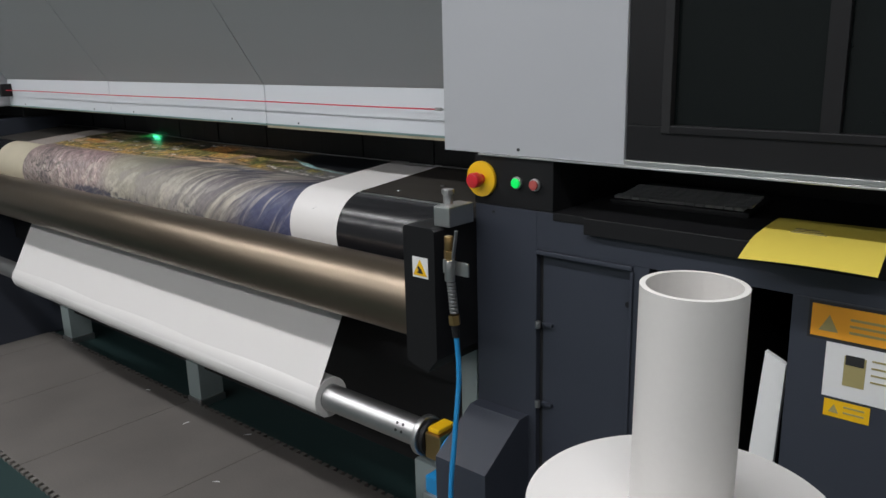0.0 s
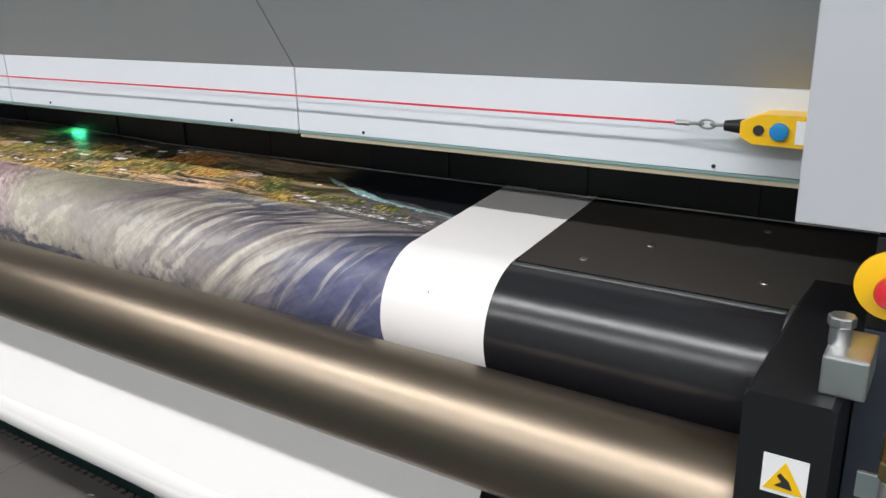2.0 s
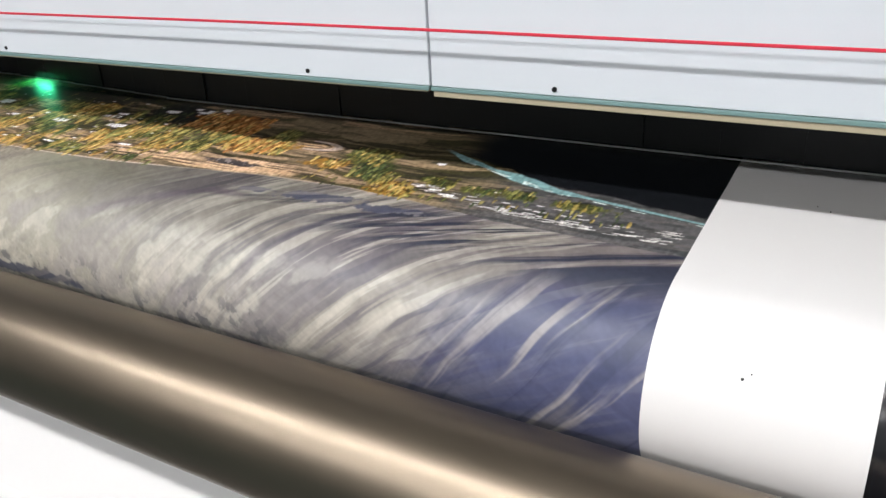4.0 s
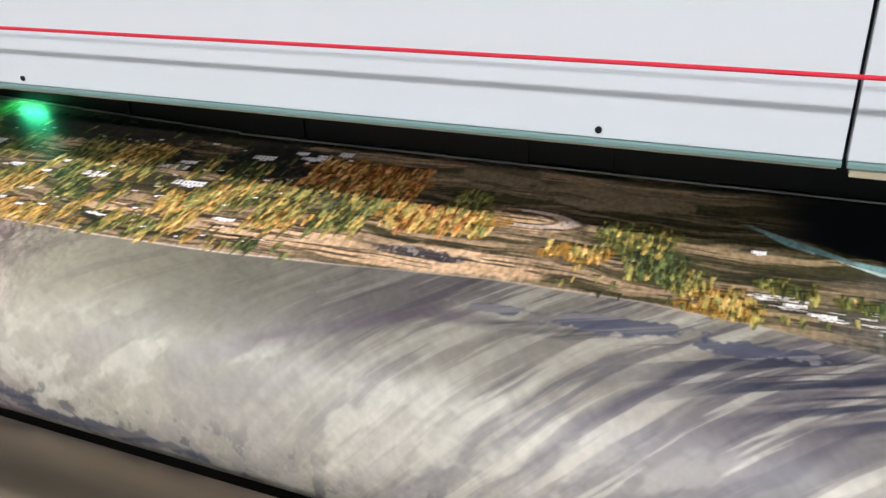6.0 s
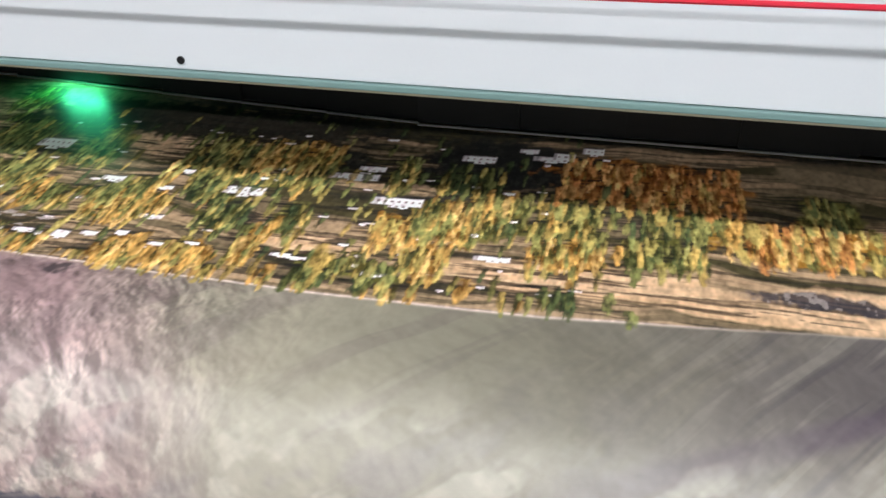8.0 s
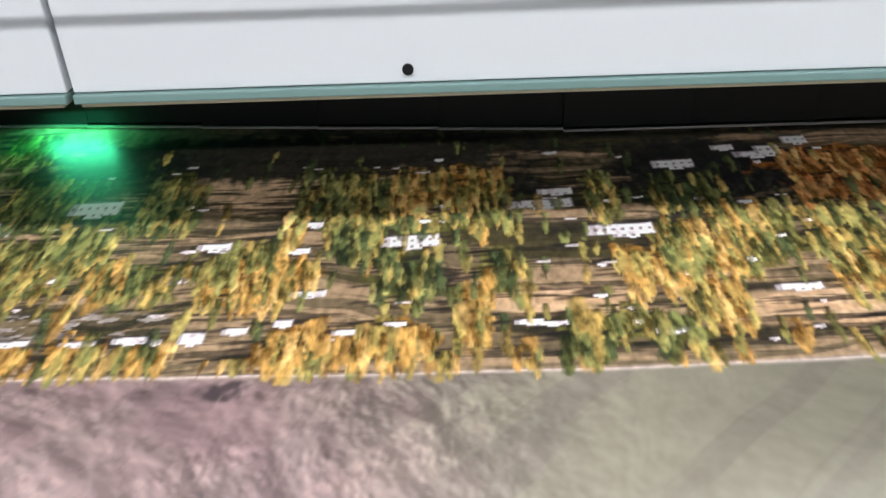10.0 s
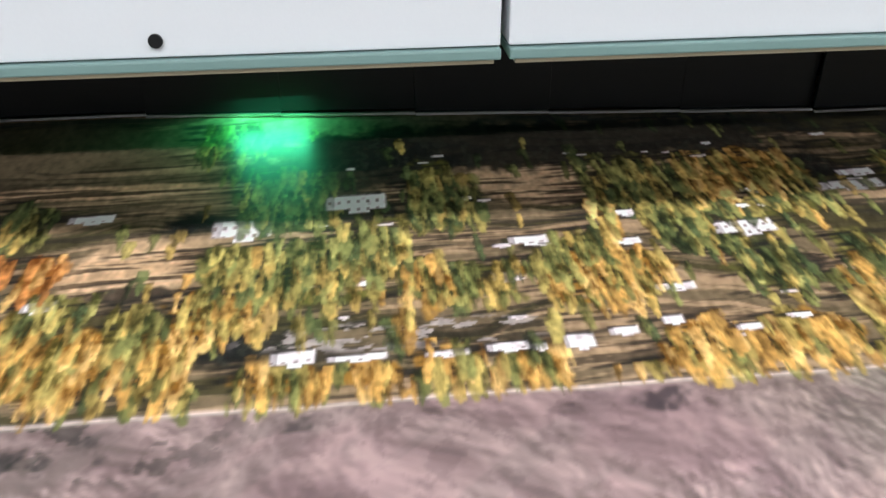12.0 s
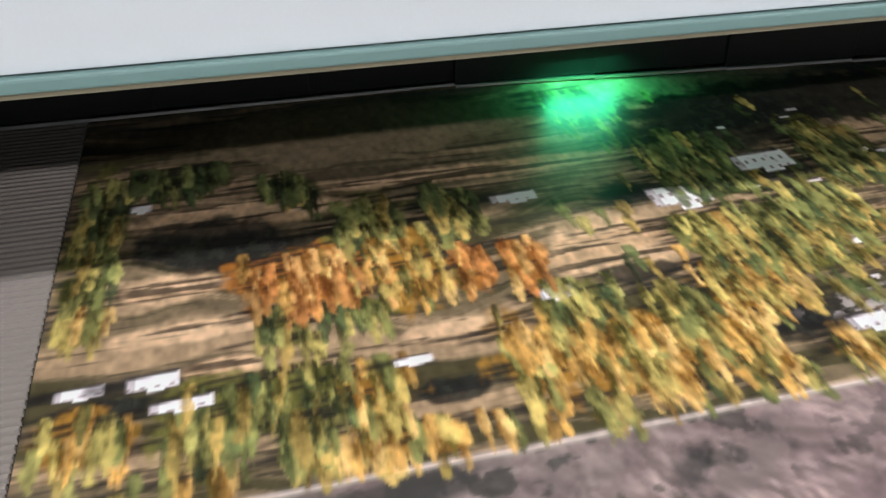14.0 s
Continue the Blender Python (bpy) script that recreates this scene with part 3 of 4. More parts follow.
part("power_button", cyl((0.465, 0.017, 0.815), (0.465, 0.0215, 0.815), 0.0085, 24, bevel=0.001), STEEL, pc, "round silver power button", True)
part("cable", sweep(smooth_path([(0.53, 0.01, 0.80), (0.515, 0.0, 0.76), (0.522, 0.002, 0.70), (0.512, 0.0, 0.62), (0.515, 0.01, 0.40)]), 0.0028, 8), KEYCAP, pc, "grey cable", True)
board = thing("white_board", "folded white card leaning in cabinet bay", "card")
part("card", prism([(0.0, 0.0), (0.055, 0.0), (0.05, 0.50), (0.012, 0.515)], "y", 0.0, 0.012), WHITE_PLASTIC, board)
board.matrix_world = pose(0.585, 0.03, 0.381, 0, 3, 0)

# air valve and hose at the bearing block
valve = thing("air_valve", "brass air valve with blue hose", "valve")
part("mount_bracket", box((-0.040, -0.112, 1.0645), (0.004, -0.03, 1.108), 0.003), ALUMINIUM, valve, "aluminium mounting bracket")
part("knob_stem", cyl((-0.03, -0.075, 1.108), (-0.03, -0.075, 1.128), 0.011, 24), STEEL, valve, "", True)
part("knob", cyl((-0.03, -0.075, 1.128), (-0.03, -0.075, 1.140), 0.014, 8, bevel=0.002), STEEL, valve, "hexagonal steel nut")
part("fitting", cyl((0.0, -0.115, 1.03), (0.0, -0.115, 1.06), 0.010, 12, bevel=0.002), BRASS, valve, "brass hose fitting", True)
part("fitting_nut", cyl((0.001, -0.115, 1.012), (0.001, -0.115, 1.03), 0.012, 6, bevel=0.001), BRASS, valve)
part("lever", box((-0.002, -0.004, 0.0), (0.002, 0.004, 0.07), 0.001, pose(0.010, -0.117, 1.005, 0, 10, 0)), STEEL, valve)
part("clamp_plate", box((-0.028, -0.104, 0.975), (0.04, -0.099, 1.004), 0.001), ALUMINIUM, valve)
part("valve_body", cyl((0.003, -0.118, 0.965), (0.004, -0.118, 1.011), 0.011, 20, bevel=0.002), STEEL, valve, "", True)
for k in range(9):
    part("spring_coil", cyl((0.006 + k * 0.0008, -0.118, 0.957 - k * 0.0075), (0.006 + k * 0.0008, -0.118, 0.963 - k * 0.0075), 0.0095, 16, bevel=0.0015), STEEL, valve, "", True)
part("hose_nut", cyl((0.014, -0.118, 0.872), (0.012, -0.118, 0.893), 0.0125, 6, bevel=0.001), BRASS, valve)
part("hose_end", cyl((0.017, -0.118, 0.845), (0.014, -0.118, 0.872), 0.008, 16), BLACK_PAINT, valve, "", True)
part("hose", sweep(smooth_path([(0.017, -0.118, 0.85), (0.028, -0.125, 0.76), (0.042, -0.16, 0.63), (0.05, -0.185, 0.5), (0.07, -0.19, 0.3), (0.11, -0.19, 0.12), (0.2, -0.18, 0.02), (0.4, -0.12, 0.012)]), 0.0055, 12), BLUE, valve, "bright blue air hose", True)

for ob in valve.children:
    if not ob.name.startswith(("mount_bracket", "knob")):
        ob.location = (0.036, -0.036, 0)
# upright roll with a core tube in the aisle
roll = thing("upright_roll", "white film roll standing upright on its core", "film roll")
RX_, RY_ = 0.832, -0.80
RM = pose(RX_, RY_, 0, 0, 0.6, 0)
core = part("core_tube", tube(RM @ Vector((0, 0, 0.02)), RM @ Vector((0, 0, 1.261)), 0.0400, 0.0355, 64), CARD_TUBE, roll, "white card core tube", True)
part("film_coil", tube(RM @ Vector((0, 0, 0.0)), RM @ Vector((0, 0, 1.073)), 0.124, 0.0403, 96), WHITE_FILM, roll, "thick coil of white film", True)

# ---- interlocking foam mats ----
MY0, MY1 = -0.425, 0.262
WT = 0.60
for k in range(14):
    x = -6.0 + WT * k
    mat_tile = thing("foam_mat", "dark grey interlocking foam floor mat", "floor mat", "floor mats")
    bm = bmesh.new()
    add_box(bm, (x + 0.001, MY0, 0.0), (x + WT - 0.001, MY1, 0.012), 0.002)
    n = 15
    for j in range(n):
        xc = x + (j + 0.5) * WT / n
        for y, s in ((MY0, -1), (MY1, 1)):
            pts = [(xc - 0.008, y - 0.001 * s), (xc + 0.008, y - 0.001 * s), (xc + 0.013, y + s * 0.018), (xc - 0.013, y + s * 0.018)]
            a = [bm.verts.new((px, py, 0.0)) for px, py in pts]
            b = [bm.verts.new((px, py, 0.0118)) for px, py in pts]
            bm.faces.new(b)
            for i in range(4):
                bm.faces.new((a[i], a[(i + 1) % 4], b[(i + 1) % 4], b[i]))
    bmesh.ops.recalc_face_normals(bm, faces=bm.faces)
    part("mat", bm, MAT_FOAM, mat_tile)

for k, (x, y, a) in enumerate(((-1.15, -0.05, 20), (-1.62, 0.12, 70), (-2.05, 0.20, 10), (-1.35, 0.22, 40))):
    scrap = thing("paper_scrap", "tiny white paper scrap lying on the mat", "scrap", "paper scraps")
    sb = bmesh.new()
    vs_ = [sb.verts.new(pose(x, y, 0.0128, 0, 0, a) @ Vector(p)) for p in ((0, 0, 0), (0.028, 0.002, 0.0015), (0.027, 0.006, 0.002), (0.012, 0.007, 0.0005))]
    face = sb.faces.new(vs_)
    ex = bmesh.ops.extrude_face_region(sb, geom=[face])
    for g in ex["geom"]:
        if isinstance(g, bmesh.types.BMVert):
            g.co.z += 0.0008
    part("scrap", sb, WHITE_PLASTIC, scrap)
# ---- the printed picture: mountain village in autumn, upside down ----
NX, NV = 1800, 520
me, xs, vs = strip_mesh(XW0, XP, NX, NV)
true_x, true_v = xs, vs
xs = np.interp(xs, (-2.57, -2.511, -2.399, -2.2245, -2.039, -1.77, -1.19, -0.72), (-2.605, -2.541, -2.424, -2.241, -2.047, -1.772, -1.186, -0.723))
vs = vs + 0.06 * vs + 0.004
XX, VV = np.meshgrid(xs.astype(np.float32), vs.astype(np.float32))
rng = np.random.default_rng(7)


def value_noise(x, y, seed):
    """Smooth noise between 0 and 1."""
    table = np.random.default_rng(seed).random((256, 256), dtype=np.float32)
    xi, yi = np.floor(x).astype(int), np.floor(y).astype(int)
    fx, fy = np.asarray(x - xi, np.float32), np.asarray(y - yi, np.float32)
    fx, fy = fx * fx * (3 - 2 * fx), fy * fy * (3 - 2 * fy)
    a, b = table[yi % 256, xi % 256], table[yi % 256, (xi + 1) % 256]
    c, d = table[(yi + 1) % 256, xi % 256], table[(yi + 1) % 256, (xi + 1) % 256]
    return (a * (1 - fx) + b * fx) * (1 - fy) + (c * (1 - fx) + d * fx) * fy


def fbm(x, y, seed, octaves=4):
    out, amp, tot = 0, 1.0, 0
    for k in range(octaves):
        out = out + amp * value_noise(x * 2 ** k + 37.1 * k, y * 2 ** k + 11.7 * k, seed + k)
        tot, amp = tot + amp, amp * 0.55
    return out / tot


def step(a, b, x):
    t = np.clip((x - a) / (b - a), 0, 1)
    return t * t * (3 - 2 * t)


def srgb(r, g, b):
    return np.array([((c / 255 + 0.055) / 1.055) ** 2.4 if c > 10 else c / 255 / 12.92 for c in (r, g, b)])


def lay(img, mask, colour):
    m = mask[..., None]
    img += m * (colour - img)


img = np.zeros((NV, NX, 3))
# mountain side, from mauve rock over pale olive slopes to grey ridges and blue shade
warp = (fbm(XX * 5, VV * 6, 3) - 0.5)
img[:] = srgb(168, 160, 150)
lay(img, step(-1.66, -2.0, XX + 0.3 * warp + 0.4 * (VV - 0.15)), srgb(178, 150, 150))
lay(img, step(-2.12, -2.4, XX + 0.3 * warp), srgb(150, 132, 128))
olive = step(-2.02, -1.84, XX + 0.6 * (VV - 0.15)) * step(-1.42, -1.62, XX + 0.6 * (VV - 0.15))
lay(img, 0.85 * olive, srgb(172, 166, 146))
# gullies fan out from the crest down to the front
def streaks(k, along, across, seed, bend=0.0):
    n = math.sqrt(1 + k * k)
    return fbm((XX + k * VV) / n * along, (VV - k * XX + bend * (XX + 1.2) ** 2) / n * across + 1.5 * warp, seed)


right_part = step(-1.66, -1.25, XX)
streak = streaks(1.0, 2.5, 26, 11, 0.5)
lay(img, 0.8 * step(0.53, 0.66, streak) * right_part, srgb(112, 104, 114))
lay(img, 0.8 * step(0.47, 0.35, streak) * right_part, srgb(214, 206, 192))
fine_streak = streaks(1.0, 6, 95, 17, 0.5)
lay(img, 0.6 * step(0.54, 0.66, fine_streak) * right_part, srgb(92, 88, 102))
lay(img, 0.55 * step(0.44, 0.33, fine_streak) * step(-1.7, -1.2, XX), srgb(226, 218, 204))
lay(img, 0.35 * step(0.52, 0.64, streaks(0.8, 4, 60, 19)) * step(-1.45, -1.8, XX), srgb(132, 120, 118))
# one long mauve gully
gully = np.abs(VV - 0.155 + 0.30 * np.clip(-1.38 - XX, 0, 1) ** 0.8 * 1.25 + 0.01 * warp)
lay(img, 0.75 * step(0.016, 0.004, gully) * step(-1.62, -1.52, XX) * step(-1.27, -1.36, XX), srgb(128, 114, 126))
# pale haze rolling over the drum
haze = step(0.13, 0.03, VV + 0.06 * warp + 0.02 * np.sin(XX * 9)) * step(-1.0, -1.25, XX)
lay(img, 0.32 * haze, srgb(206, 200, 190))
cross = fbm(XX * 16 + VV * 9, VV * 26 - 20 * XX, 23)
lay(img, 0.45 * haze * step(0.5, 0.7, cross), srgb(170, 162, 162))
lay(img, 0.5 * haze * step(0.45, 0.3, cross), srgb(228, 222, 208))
# blue shade at the right end
blue = step(-1.02, -0.80, XX + 0.9 * (0.08 - VV) + 0.2 * warp) * step(0.15, 0.07, VV - 0.08 * (XX + 0.8))
lay(img, 0.88 * blue, srgb(80, 86, 122))
lay(img, 0.75 * blue * step(0.56, 0.68, streaks(1.5, 3, 50, 29)), srgb(188, 180, 176))
lay(img, 0.6 * blue * step(0.5, 0.66, streaks(1.5, 3, 90, 37)), srgb(62, 68, 98))
# dark ridges between the slope and the town
ridge = step(-1.26, -1.05, XX + 0.1 * warp) * step(0.085, 0.125, VV + 0.03 * warp) * step(0.212, 0.180, VV)
ridge_line = streaks(0.42, 3, 95, 31)
lay(img, 0.9 * ridge * step(0.47, 0.57, ridge_line), srgb(58, 64, 84))
lay(img, 0.6 * ridge * step(0.44, 0.34, ridge_line), srgb(166, 156, 148))
# rough rock texture and scree at the front edge
rock = fbm(XX * 30 + 6 * warp, VV * 30 + 14 * XX, 41)
left = step(-1.75, -2.0, XX + 0.1 * warp)
lay(img, 0.35 * left * step(0.5, 0.68, rock), srgb(200, 176, 172))
lay(img, 0.35 * left * step(0.46, 0.32, rock), srgb(132, 104, 110))
lay(img, 0.35 * left * step(0.52, 0.66, fbm(XX * 90, VV * 90, 45)), srgb(110, 90, 92))
lay(img, 0.8 * step(-2.1, -2.35, XX) * step(0.56, 0.64, fbm(XX * 60, VV * 70, 43)) * step(0.45, 0.6, fbm(XX * 11, VV * 11, 47)), srgb(72, 72, 68))
height = fbm(XX * 13 + 2 * warp, VV * 15 + 5 * XX, 141, 6)
relief = height - np.roll(np.roll(height, 3, axis=1), 2, axis=0)
img *= (1 + np.clip(relief * 6, -0.35, 0.4) * (0.25 + 0.75 * left))[..., None]
crag = fbm(XX * 42 + 3 * warp, VV * 46 + 16 * XX, 171, 4)
crag_side = crag - np.roll(np.roll(crag, 2, axis=1), 1, axis=0)
img *= (1 + np.clip(crag_side * 7, -0.42, 0.42) * left * step(0.42, 0.58, fbm(XX * 9, VV * 10, 177)))[..., None]
scree = fbm(XX * 60 - 12 * VV, VV * 42, 53)
front = step(0.03, -0.03, VV + 0.1 * warp) * step(-1.05, -1.25, XX) * (0.35 + 0.65 * step(0.4, 0.6, fbm(XX * 8, VV * 8, 57)))
lay(img, 0.75 * front * step(0.58, 0.68, scree), srgb(100, 100, 106))
lay(img, 0.4 * front * step(0.42, 0.3, scree), srgb(226, 218, 204))


def rubble(x, v, a, b, slant, texture, colour):
    spot = np.exp(-((XX - x) / a) ** 2 - ((VV - v - slant * (XX - x)) / b) ** 2)
    lay(img, 0.8 * step(0.3, 0.7, spot) * step(0.42, 0.66, texture), colour)


rubble(-2.015, 0.171, 0.028, 0.011, 0, scree, srgb(44, 44, 52))
rubble(-2.06, 0.168, 0.02, 0.006, 0, scree, srgb(92, 78, 80))
rubble(-2.31, 0.160, 0.040, 0.017, 0.2, scree, srgb(56, 60, 58))
rubble(-2.31, 0.156, 0.040, 0.015, 0.2, 1 - scree, srgb(140, 124, 120))
rubble(-2.45, 0.172, 0.05, 0.010, 0.1, scree, srgb(74, 72, 70))
rubble(-2.20, 0.172, 0.04, 0.006, 0.1, scree, srgb(86, 78, 78))
rubble(-1.26, 0.158, 0.07, 0.012, 0.08, ridge_line, srgb(66, 70, 88))
rubble(-1.13, 0.172, 0.06, 0.010, 0.05, ridge_line, srgb(70, 70, 90))
rubble(-1.35, 0.178, 0.02, 0.006, 0.05, scree, srgb(190, 182, 176))

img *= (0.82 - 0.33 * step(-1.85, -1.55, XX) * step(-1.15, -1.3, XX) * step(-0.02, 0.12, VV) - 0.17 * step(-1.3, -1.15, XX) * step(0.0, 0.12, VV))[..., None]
# valley floor
xs, vs = true_x, true_v
XX, VV = np.meshgrid(xs.astype(np.float32), vs.astype(np.float32))
bound = np.interp(xs, (-2.57, -1.8, -1.62, -1.5, -1.36, -1.2, -1.09, -0.97, -0.82, -0.72), (0.169, 0.168, 0.176, 0.188, 0.205, 0.210, 0.202, 0.185, 0.177, 0.172))[None, :] + 0.003 * (fbm(XX * 22, VV * 0 + 2, 61) - 0.5)
valley = step(-0.0012, 0.0012, VV - bound)
field = fbm(XX * 5, VV * 95 + 7 * warp, 67)
fine_field = fbm(XX * 12, VV * 230 + 5 * warp, 127)
grain = fbm(XX * 210, VV * 150, 101, 3)
blotch = fbm(XX * 95, VV * 80, 103, 3)
spray = fbm((XX + 0.12 * (VV - 0.3)) * 300, VV * 75, 149, 3)


def patch(x, v, a, b, rough=0.8, s=np.s_[:, :]):
    """Soft-edged uneven patch of half length a and half depth b."""
    return step(1.2, 0.8, np.hypot((XX[s] - x) / a, (VV[s] - v) / b) + rough * (blotch[s] - 0.5) + 0.5 * rough * (field[s] - 0.5))


# slate-blue hollows below the town and at the front of the drum
for x, v, a, b in ((-1.215, 0.168, 0.060, 0.013), (-1.10, 0.166, 0.048, 0.010), (-1.315, 0.163, 0.028, 0.007), (-1.95, -0.050, 0.13, 0.016), (-1.70, -0.068, 0.12, 0.012)):
    m = patch(x, v + 0.12 * (XX - x) * (v > 0), a, b, 1.4)
    lay(img, 0.85 * m, srgb(74, 78, 98))
    lay(img, 0.5 * m * step(0.52, 0.62, ridge_line), srgb(150, 142, 138))
ground = np.zeros_like(img)
ground[:] = srgb(112, 100, 74)
lay(ground, step(0.52, 0.64, field), srgb(160, 138, 104))
lay(ground, step(0.47, 0.38, field), srgb(72, 68, 44))
lay(ground, 0.75 * step(0.54, 0.66, fine_field), srgb(44, 42, 34))
right = step(-1.10, -0.98, XX + 0.25 * warp)
lay(ground, 0.9 * right, srgb(98, 96, 98))
lay(ground, 0.7 * right * step(0.52, 0.66, fbm(XX * 20, VV * 120, 79)), srgb(60, 64, 64))
lay(img, valley, ground)
# open fields, shade between the groves and rear ground with the hood's shade painted in: middle, half length, half
# depth
FIELDS = [(-2.511, 0.304, 0.022, 0.009), (-2.502, 0.269, 0.033, 0.0059), (-2.486, 0.242, 0.014, 0.0053), (-2.473, 0.361, 0.049, 0.0114), (-2.383, 0.242, 0.02, 0.0056),
          (-2.33, 0.378, 0.087, 0.0064), (-2.287, 0.28, 0.032, 0.0129), (-2.279, 0.291, 0.032, 0.0205), (-2.034, 0.375, 0.043, 0.0203), (-2.031, 0.367, 0.04, 0.0211),
          (-1.833, 0.227, 0.033, 0.0059), (-1.817, 0.23, 0.042, 0.0107), (-1.627, 0.219, 0.099, 0.0126), (-1.579, 0.226, 0.09, 0.0138), (-1.488, 0.305, 0.039, 0.0073),
          (-1.472, 0.209, 0.076, 0.0076), (-1.385, 0.229, 0.079, 0.0153), (-1.338, 0.325, 0.044, 0.0177)]
SHADED_FIELDS = [(-2.393, 0.431, 0.059, 0.0353), (-2.388, 0.448, 0.102, 0.0274), (-2.169, 0.464, 0.108, 0.0203), (-1.992, 0.417, 0.108, 0.0261), (-1.398, 0.422, 0.043, 0.0362),
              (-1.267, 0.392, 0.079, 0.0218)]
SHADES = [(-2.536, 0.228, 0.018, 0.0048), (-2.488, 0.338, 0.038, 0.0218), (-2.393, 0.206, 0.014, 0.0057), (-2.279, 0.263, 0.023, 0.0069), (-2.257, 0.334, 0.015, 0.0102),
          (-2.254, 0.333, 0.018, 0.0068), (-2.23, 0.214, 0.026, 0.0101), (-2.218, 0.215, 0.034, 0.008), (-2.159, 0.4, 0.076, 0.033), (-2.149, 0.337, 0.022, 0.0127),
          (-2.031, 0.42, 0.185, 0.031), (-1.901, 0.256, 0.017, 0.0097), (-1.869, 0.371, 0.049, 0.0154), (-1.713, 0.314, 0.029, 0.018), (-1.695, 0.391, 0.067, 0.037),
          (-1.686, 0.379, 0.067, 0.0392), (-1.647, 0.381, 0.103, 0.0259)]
for x, v, a, b in FIELDS:
    m = valley * patch(x, v, 1.15 * a, 1.35 * b, 0.5)
    lay(img, 0.92 * m, srgb(196, 166, 124))
    lay(img, 0.35 * m * step(0.45, 0.6, field), srgb(214, 188, 148))
    lay(img, 0.85 * m * step(0.53, 0.62, fine_field), srgb(58, 50, 40))
# rear fields: brown ground darkened in colour for the hood's shade
for x, v, a, b in SHADED_FIELDS:
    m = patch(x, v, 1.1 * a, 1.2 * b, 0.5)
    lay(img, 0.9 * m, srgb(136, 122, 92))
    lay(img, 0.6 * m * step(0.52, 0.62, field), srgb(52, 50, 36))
# printed shade; patches nearest the curtain also carry the hood's shadow in colour
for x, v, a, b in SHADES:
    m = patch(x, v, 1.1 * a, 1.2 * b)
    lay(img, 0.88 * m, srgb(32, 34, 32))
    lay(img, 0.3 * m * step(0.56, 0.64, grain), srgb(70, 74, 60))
# ruined stone quarter and dark boulders by the road
m = step(1.2, 0.7, np.hypot((XX + 2.13) / 0.085, (VV - 0.216) / 0.012))
lay(img, 0.85 * m * step(0.54, 0.62, fbm(XX * 90, VV * 200 - XX * 40, 137, 3)), srgb(168, 162, 152))
m = patch(-1.43, 0.233, 0.055, 0.010, 1.2)
lay(img, 0.9 * m, srgb(58, 58, 62))
lay(img, 0.8 * m * step(0.55, 0.64, grain), srgb(140, 134, 124))
# pale loop road in the brown field
ring = np.abs(np.hypot((XX + 1.345) / 0.052, (VV - 0.328) / 0.016) - 1)
lay(img, 0.8 * step(0.22, 0.1, ring) * (XX > -1.35), srgb(190, 178, 160))
lay(img, 0.7 * step(0.45, 0.3, ring) * step(0.2, 0.26, ring) * (XX > -1.37), srgb(54, 50, 46))
# pale road along the foot of the mountain
road = 0.0014 * (0.7 + 0.6 * fbm(XX * 9, VV * 0 + 1, 83))
lay(img, 0.85 * np.exp(-((VV - bound - 0.0005) / road) ** 2) * step(-1.45, -1.6, XX), srgb(212, 200, 186))
lay(img, 0.35 * np.exp(-((VV - bound) / 0.0012) ** 2) * step(-1.6, -1.5, XX) * step(-1.0, -1.15, XX), srgb(196, 186, 172))
# river with its dark far shore
river = np.interp(xs, (-1.12, -1.081, -0.988, -0.91, -0.857, -0.80, -0.72), (0.372, 0.349, 0.312, 0.286, 0.277, 0.267, 0.254))[None, :]
shore = step(-0.003, 0.003, VV - river - 0.013 - 0.016 * (fbm(XX * 25, VV * 6, 89) - 0.5)) * step(-1.14, -1.07, XX + 0.12 * warp)
lay(img, shore, srgb(20, 22, 26))
bank = fbm(XX * 40, VV * 50, 97)
wid = np.interp(xs, (-1.13, -1.08, -1.02, -0.98, -0.92, -0.87, -0.74), (0.001, 0.007, 0.003, 0.012, 0.008, 0.003, 0.002))[None, :] * (0.6 + 0.8 * bank)
lay(img, step(1.25, 0.75, np.abs(VV - river) / wid) * step(-1.13, -1.09, XX), srgb(132, 172, 172))
lay(img, step(0.5, 0.2, np.abs(VV - river + 0.006) / wid) * step(-1.08, -1.05, XX) * step(0.5, 0.6, bank), srgb(206, 218, 212))


def window(x0, x1, v0, v1):
    i0, i1 = np.searchsorted(xs, (x0, x1))
    j0, j1 = np.searchsorted(vs, (v0, v1))
    return slice(max(j0, 0), min(j1 + 1, NV)), slice(max(i0, 0), min(i1 + 1, NX))


def tree(x, v, w, h, light, dark, lean):
    """A tree whose tip points to the front; v is its foot, light falls on its right side."""
    s = window(x - w * 1.4 - h * 0.4, x + w * 1.4 + h * 0.4, v - h * 1.05, v + 0.004)
    px, pv = XX[s], VV[s]
    if px.size == 0:
        return
    g, c = 0.6 * spray[s] + 0.4 * grain[s], blotch[s]
    up = (v - pv) / h
    a = (px - x - lean * (v - pv)) / w
    half = np.sqrt(np.clip(1 - (2 * up - 0.85) ** 2 / 1.3, 0, 1)) * (1.12 - 0.35 * up)
    body = step(-0.25, 0.45, half - np.abs(a) + (g - 0.5) * 2.6) * step(-0.04, 0.04, up) * step(1.05, 0.95, up)
    shade = np.clip(0.50 + 0.36 * a + (g - 0.5) * 2.6 + (c - 0.5) * 1.2 + 0.35 * (up - 0.45), 0, 1)[..., None]
    tint = dark + shade * (light - dark)
    sub = img[s]
    sub += (0.88 * body)[..., None] * (tint - sub)


